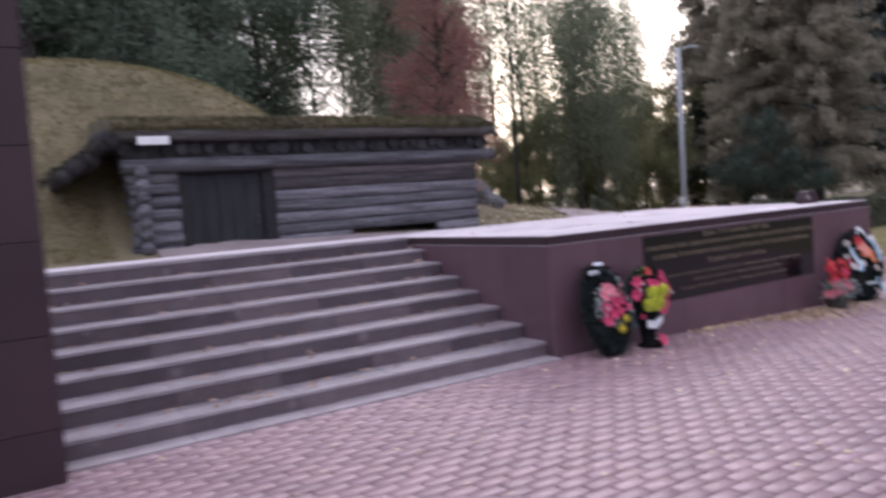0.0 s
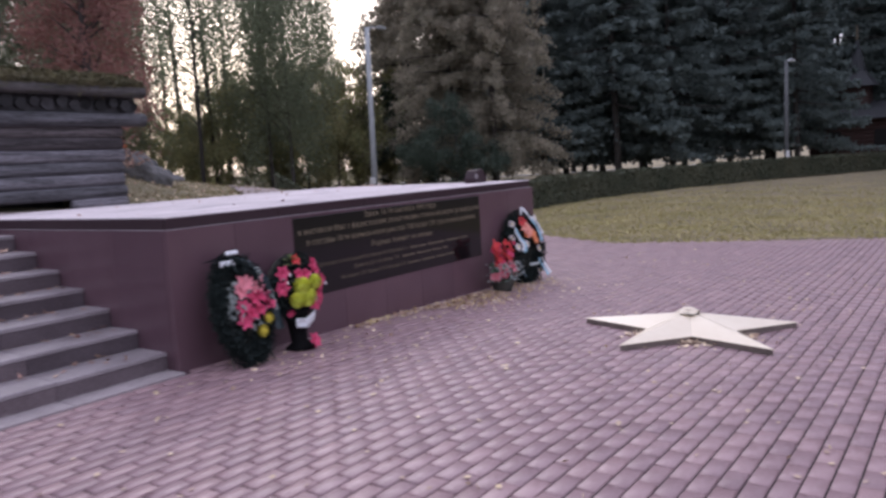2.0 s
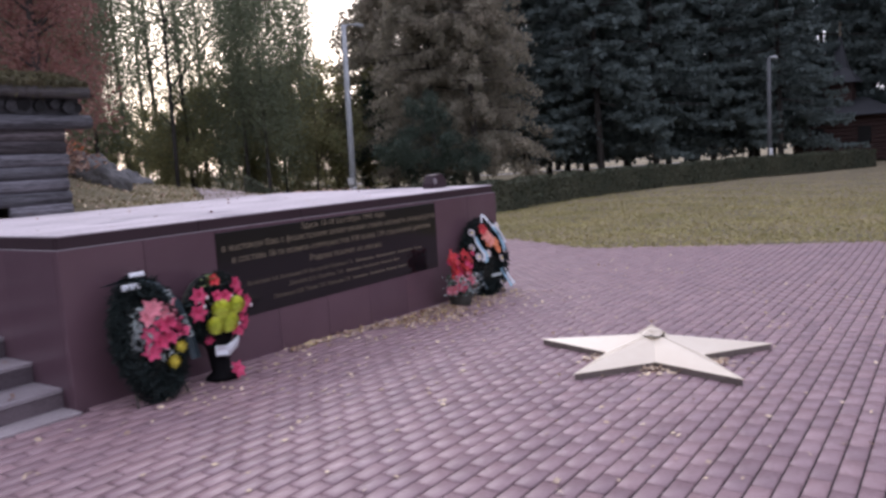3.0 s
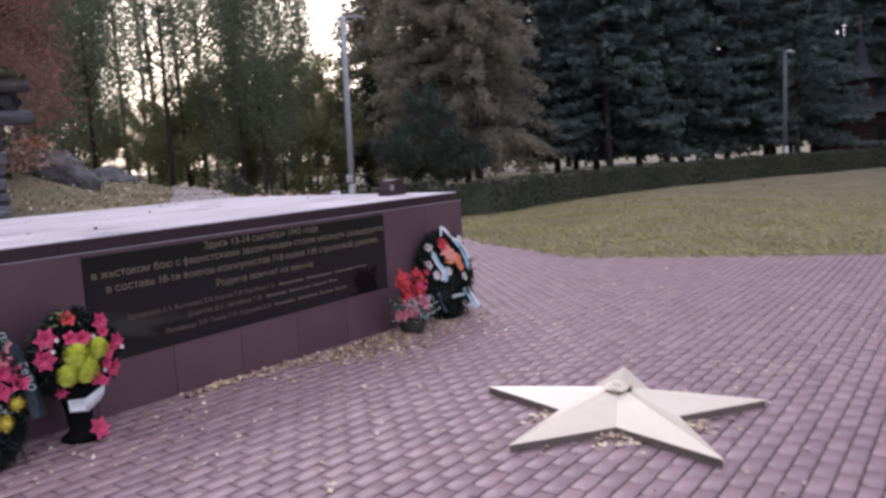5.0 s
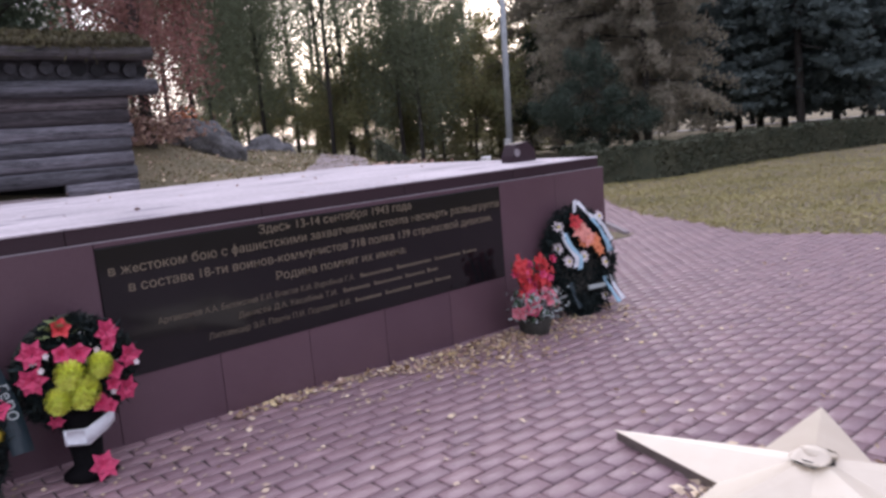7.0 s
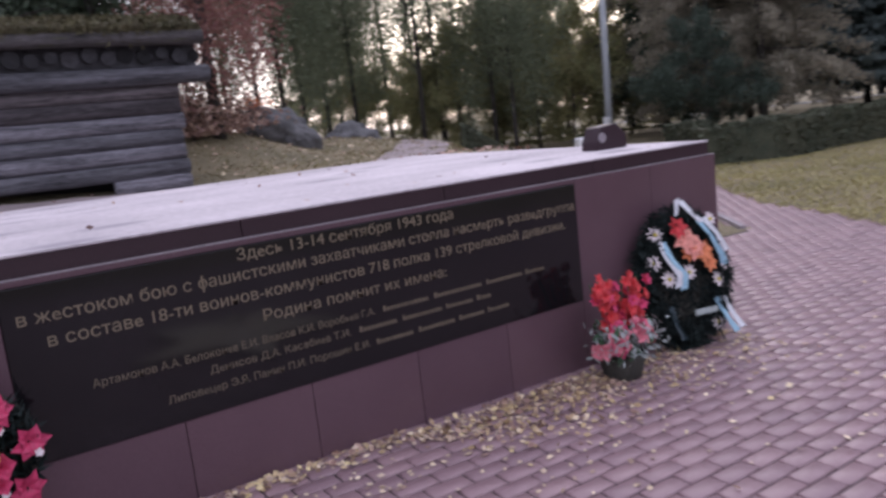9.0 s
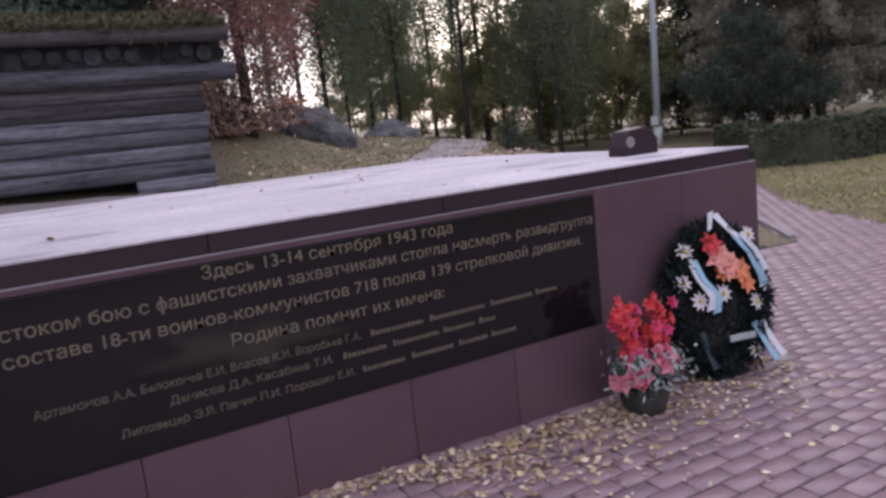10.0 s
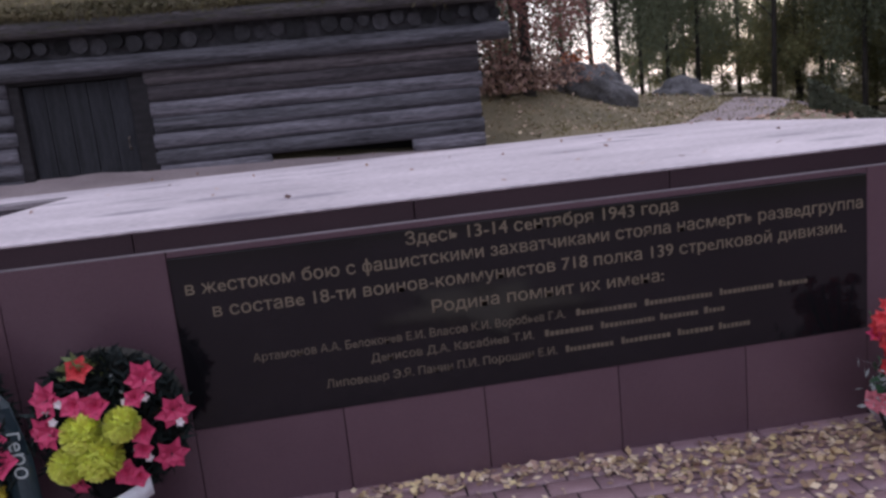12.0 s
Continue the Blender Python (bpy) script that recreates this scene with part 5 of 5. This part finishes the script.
ufaces = np.array([(8, 9, 10, 11), (4, 5, 9, 8), (5, 6, 10, 9), (6, 7, 11, 10), (7, 4, 8, 11), (0, 1, 5, 4), (1, 2, 6, 5), (2, 3, 7, 6), (3, 0, 4, 7)])
r8 = np.random.default_rng(80)
lift = r8.uniform(-0.0025, 0.0025, len(bxs))
near = (bxs > 2.5) & (bxs < 5.6) & (bys > -2.1) & (bys < 0)
m_ = ~near
base = np.stack([bxs[m_], bys[m_], lift[m_]], 1)[:, None, :] + unit[None]
base[:, :, 2] += plaza_z(base[:, :, 0], base[:, :, 1])
faces_ = (np.arange(m_.sum())[:, None, None] * 12 + ufaces[None]).reshape(-1, 4)
rest = part("blocks", cloud("blocks", base.reshape(-1, 3), faces_, M_PAVER_I), None, paving, "rows of pinkish paving blocks")
rest["kind"] = "stuff"
me_b = cloud("paving_block", unit, ufaces, M_PAVER)
tilt = (math.atan(0.015), math.atan(0.022), 0)
for a, b, c, d in zip(bxs[near], bys[near], bzs[near], lift[near]):
    o = new("paving_block", me_b)
    o.parent = paving
    o.location = (a, b, c + d)
    o.rotation_euler = tilt
bmj = bmesh.new()
gxs, gys = np.linspace(px0, px1, 60), np.linspace(py0, py1, 40)
gv = {}
for i, a in enumerate(gxs):
    for j, b in enumerate(gys):
        gv[i, j] = bmj.verts.new((a, b, float(plaza_z(a, b)) - 0.0105))
for i in range(59):
    for j in range(39):
        a, b = (gxs[i] + gxs[i + 1]) / 2, (gys[j] + gys[j + 1]) / 2
        if a < np.interp(b, EDGE_Y, EDGE_X) - 0.25 and (b < 0 or a > np.interp(b, KERB_Y, KERB_X) + 0.3):
            bmj.faces.new((gv[i, j], gv[i + 1, j], gv[i + 1, j + 1], gv[i, j + 1]))
part("joint_sand", bmj, M_JOINT, paving, "dark sand in the joints")
kb = thing("kerb_path", "pale concrete kerb edging the path", "kerb", kind="structure")
for k in range(7):
    y0_ = 2.25 + k * 0.62
    x0_, x1_ = np.interp(y0_, KERB_Y, KERB_X), np.interp(y0_ + 0.6, KERB_Y, KERB_X)
    ang = math.atan2(0.6, x1_ - x0_)
    ln = math.hypot(0.6, x1_ - x0_)
    o = part("kerb_stone", box(-ln / 2, ln / 2, -0.04, 0.04, -0.15, 0.05, 0.008), M_KERB, kb)
    o.location = ((x0_ + x1_) / 2, y0_ + 0.3, float(plaza_z((x0_ + x1_) / 2, y0_)))
    o.rotation_euler = (0, 0, ang)
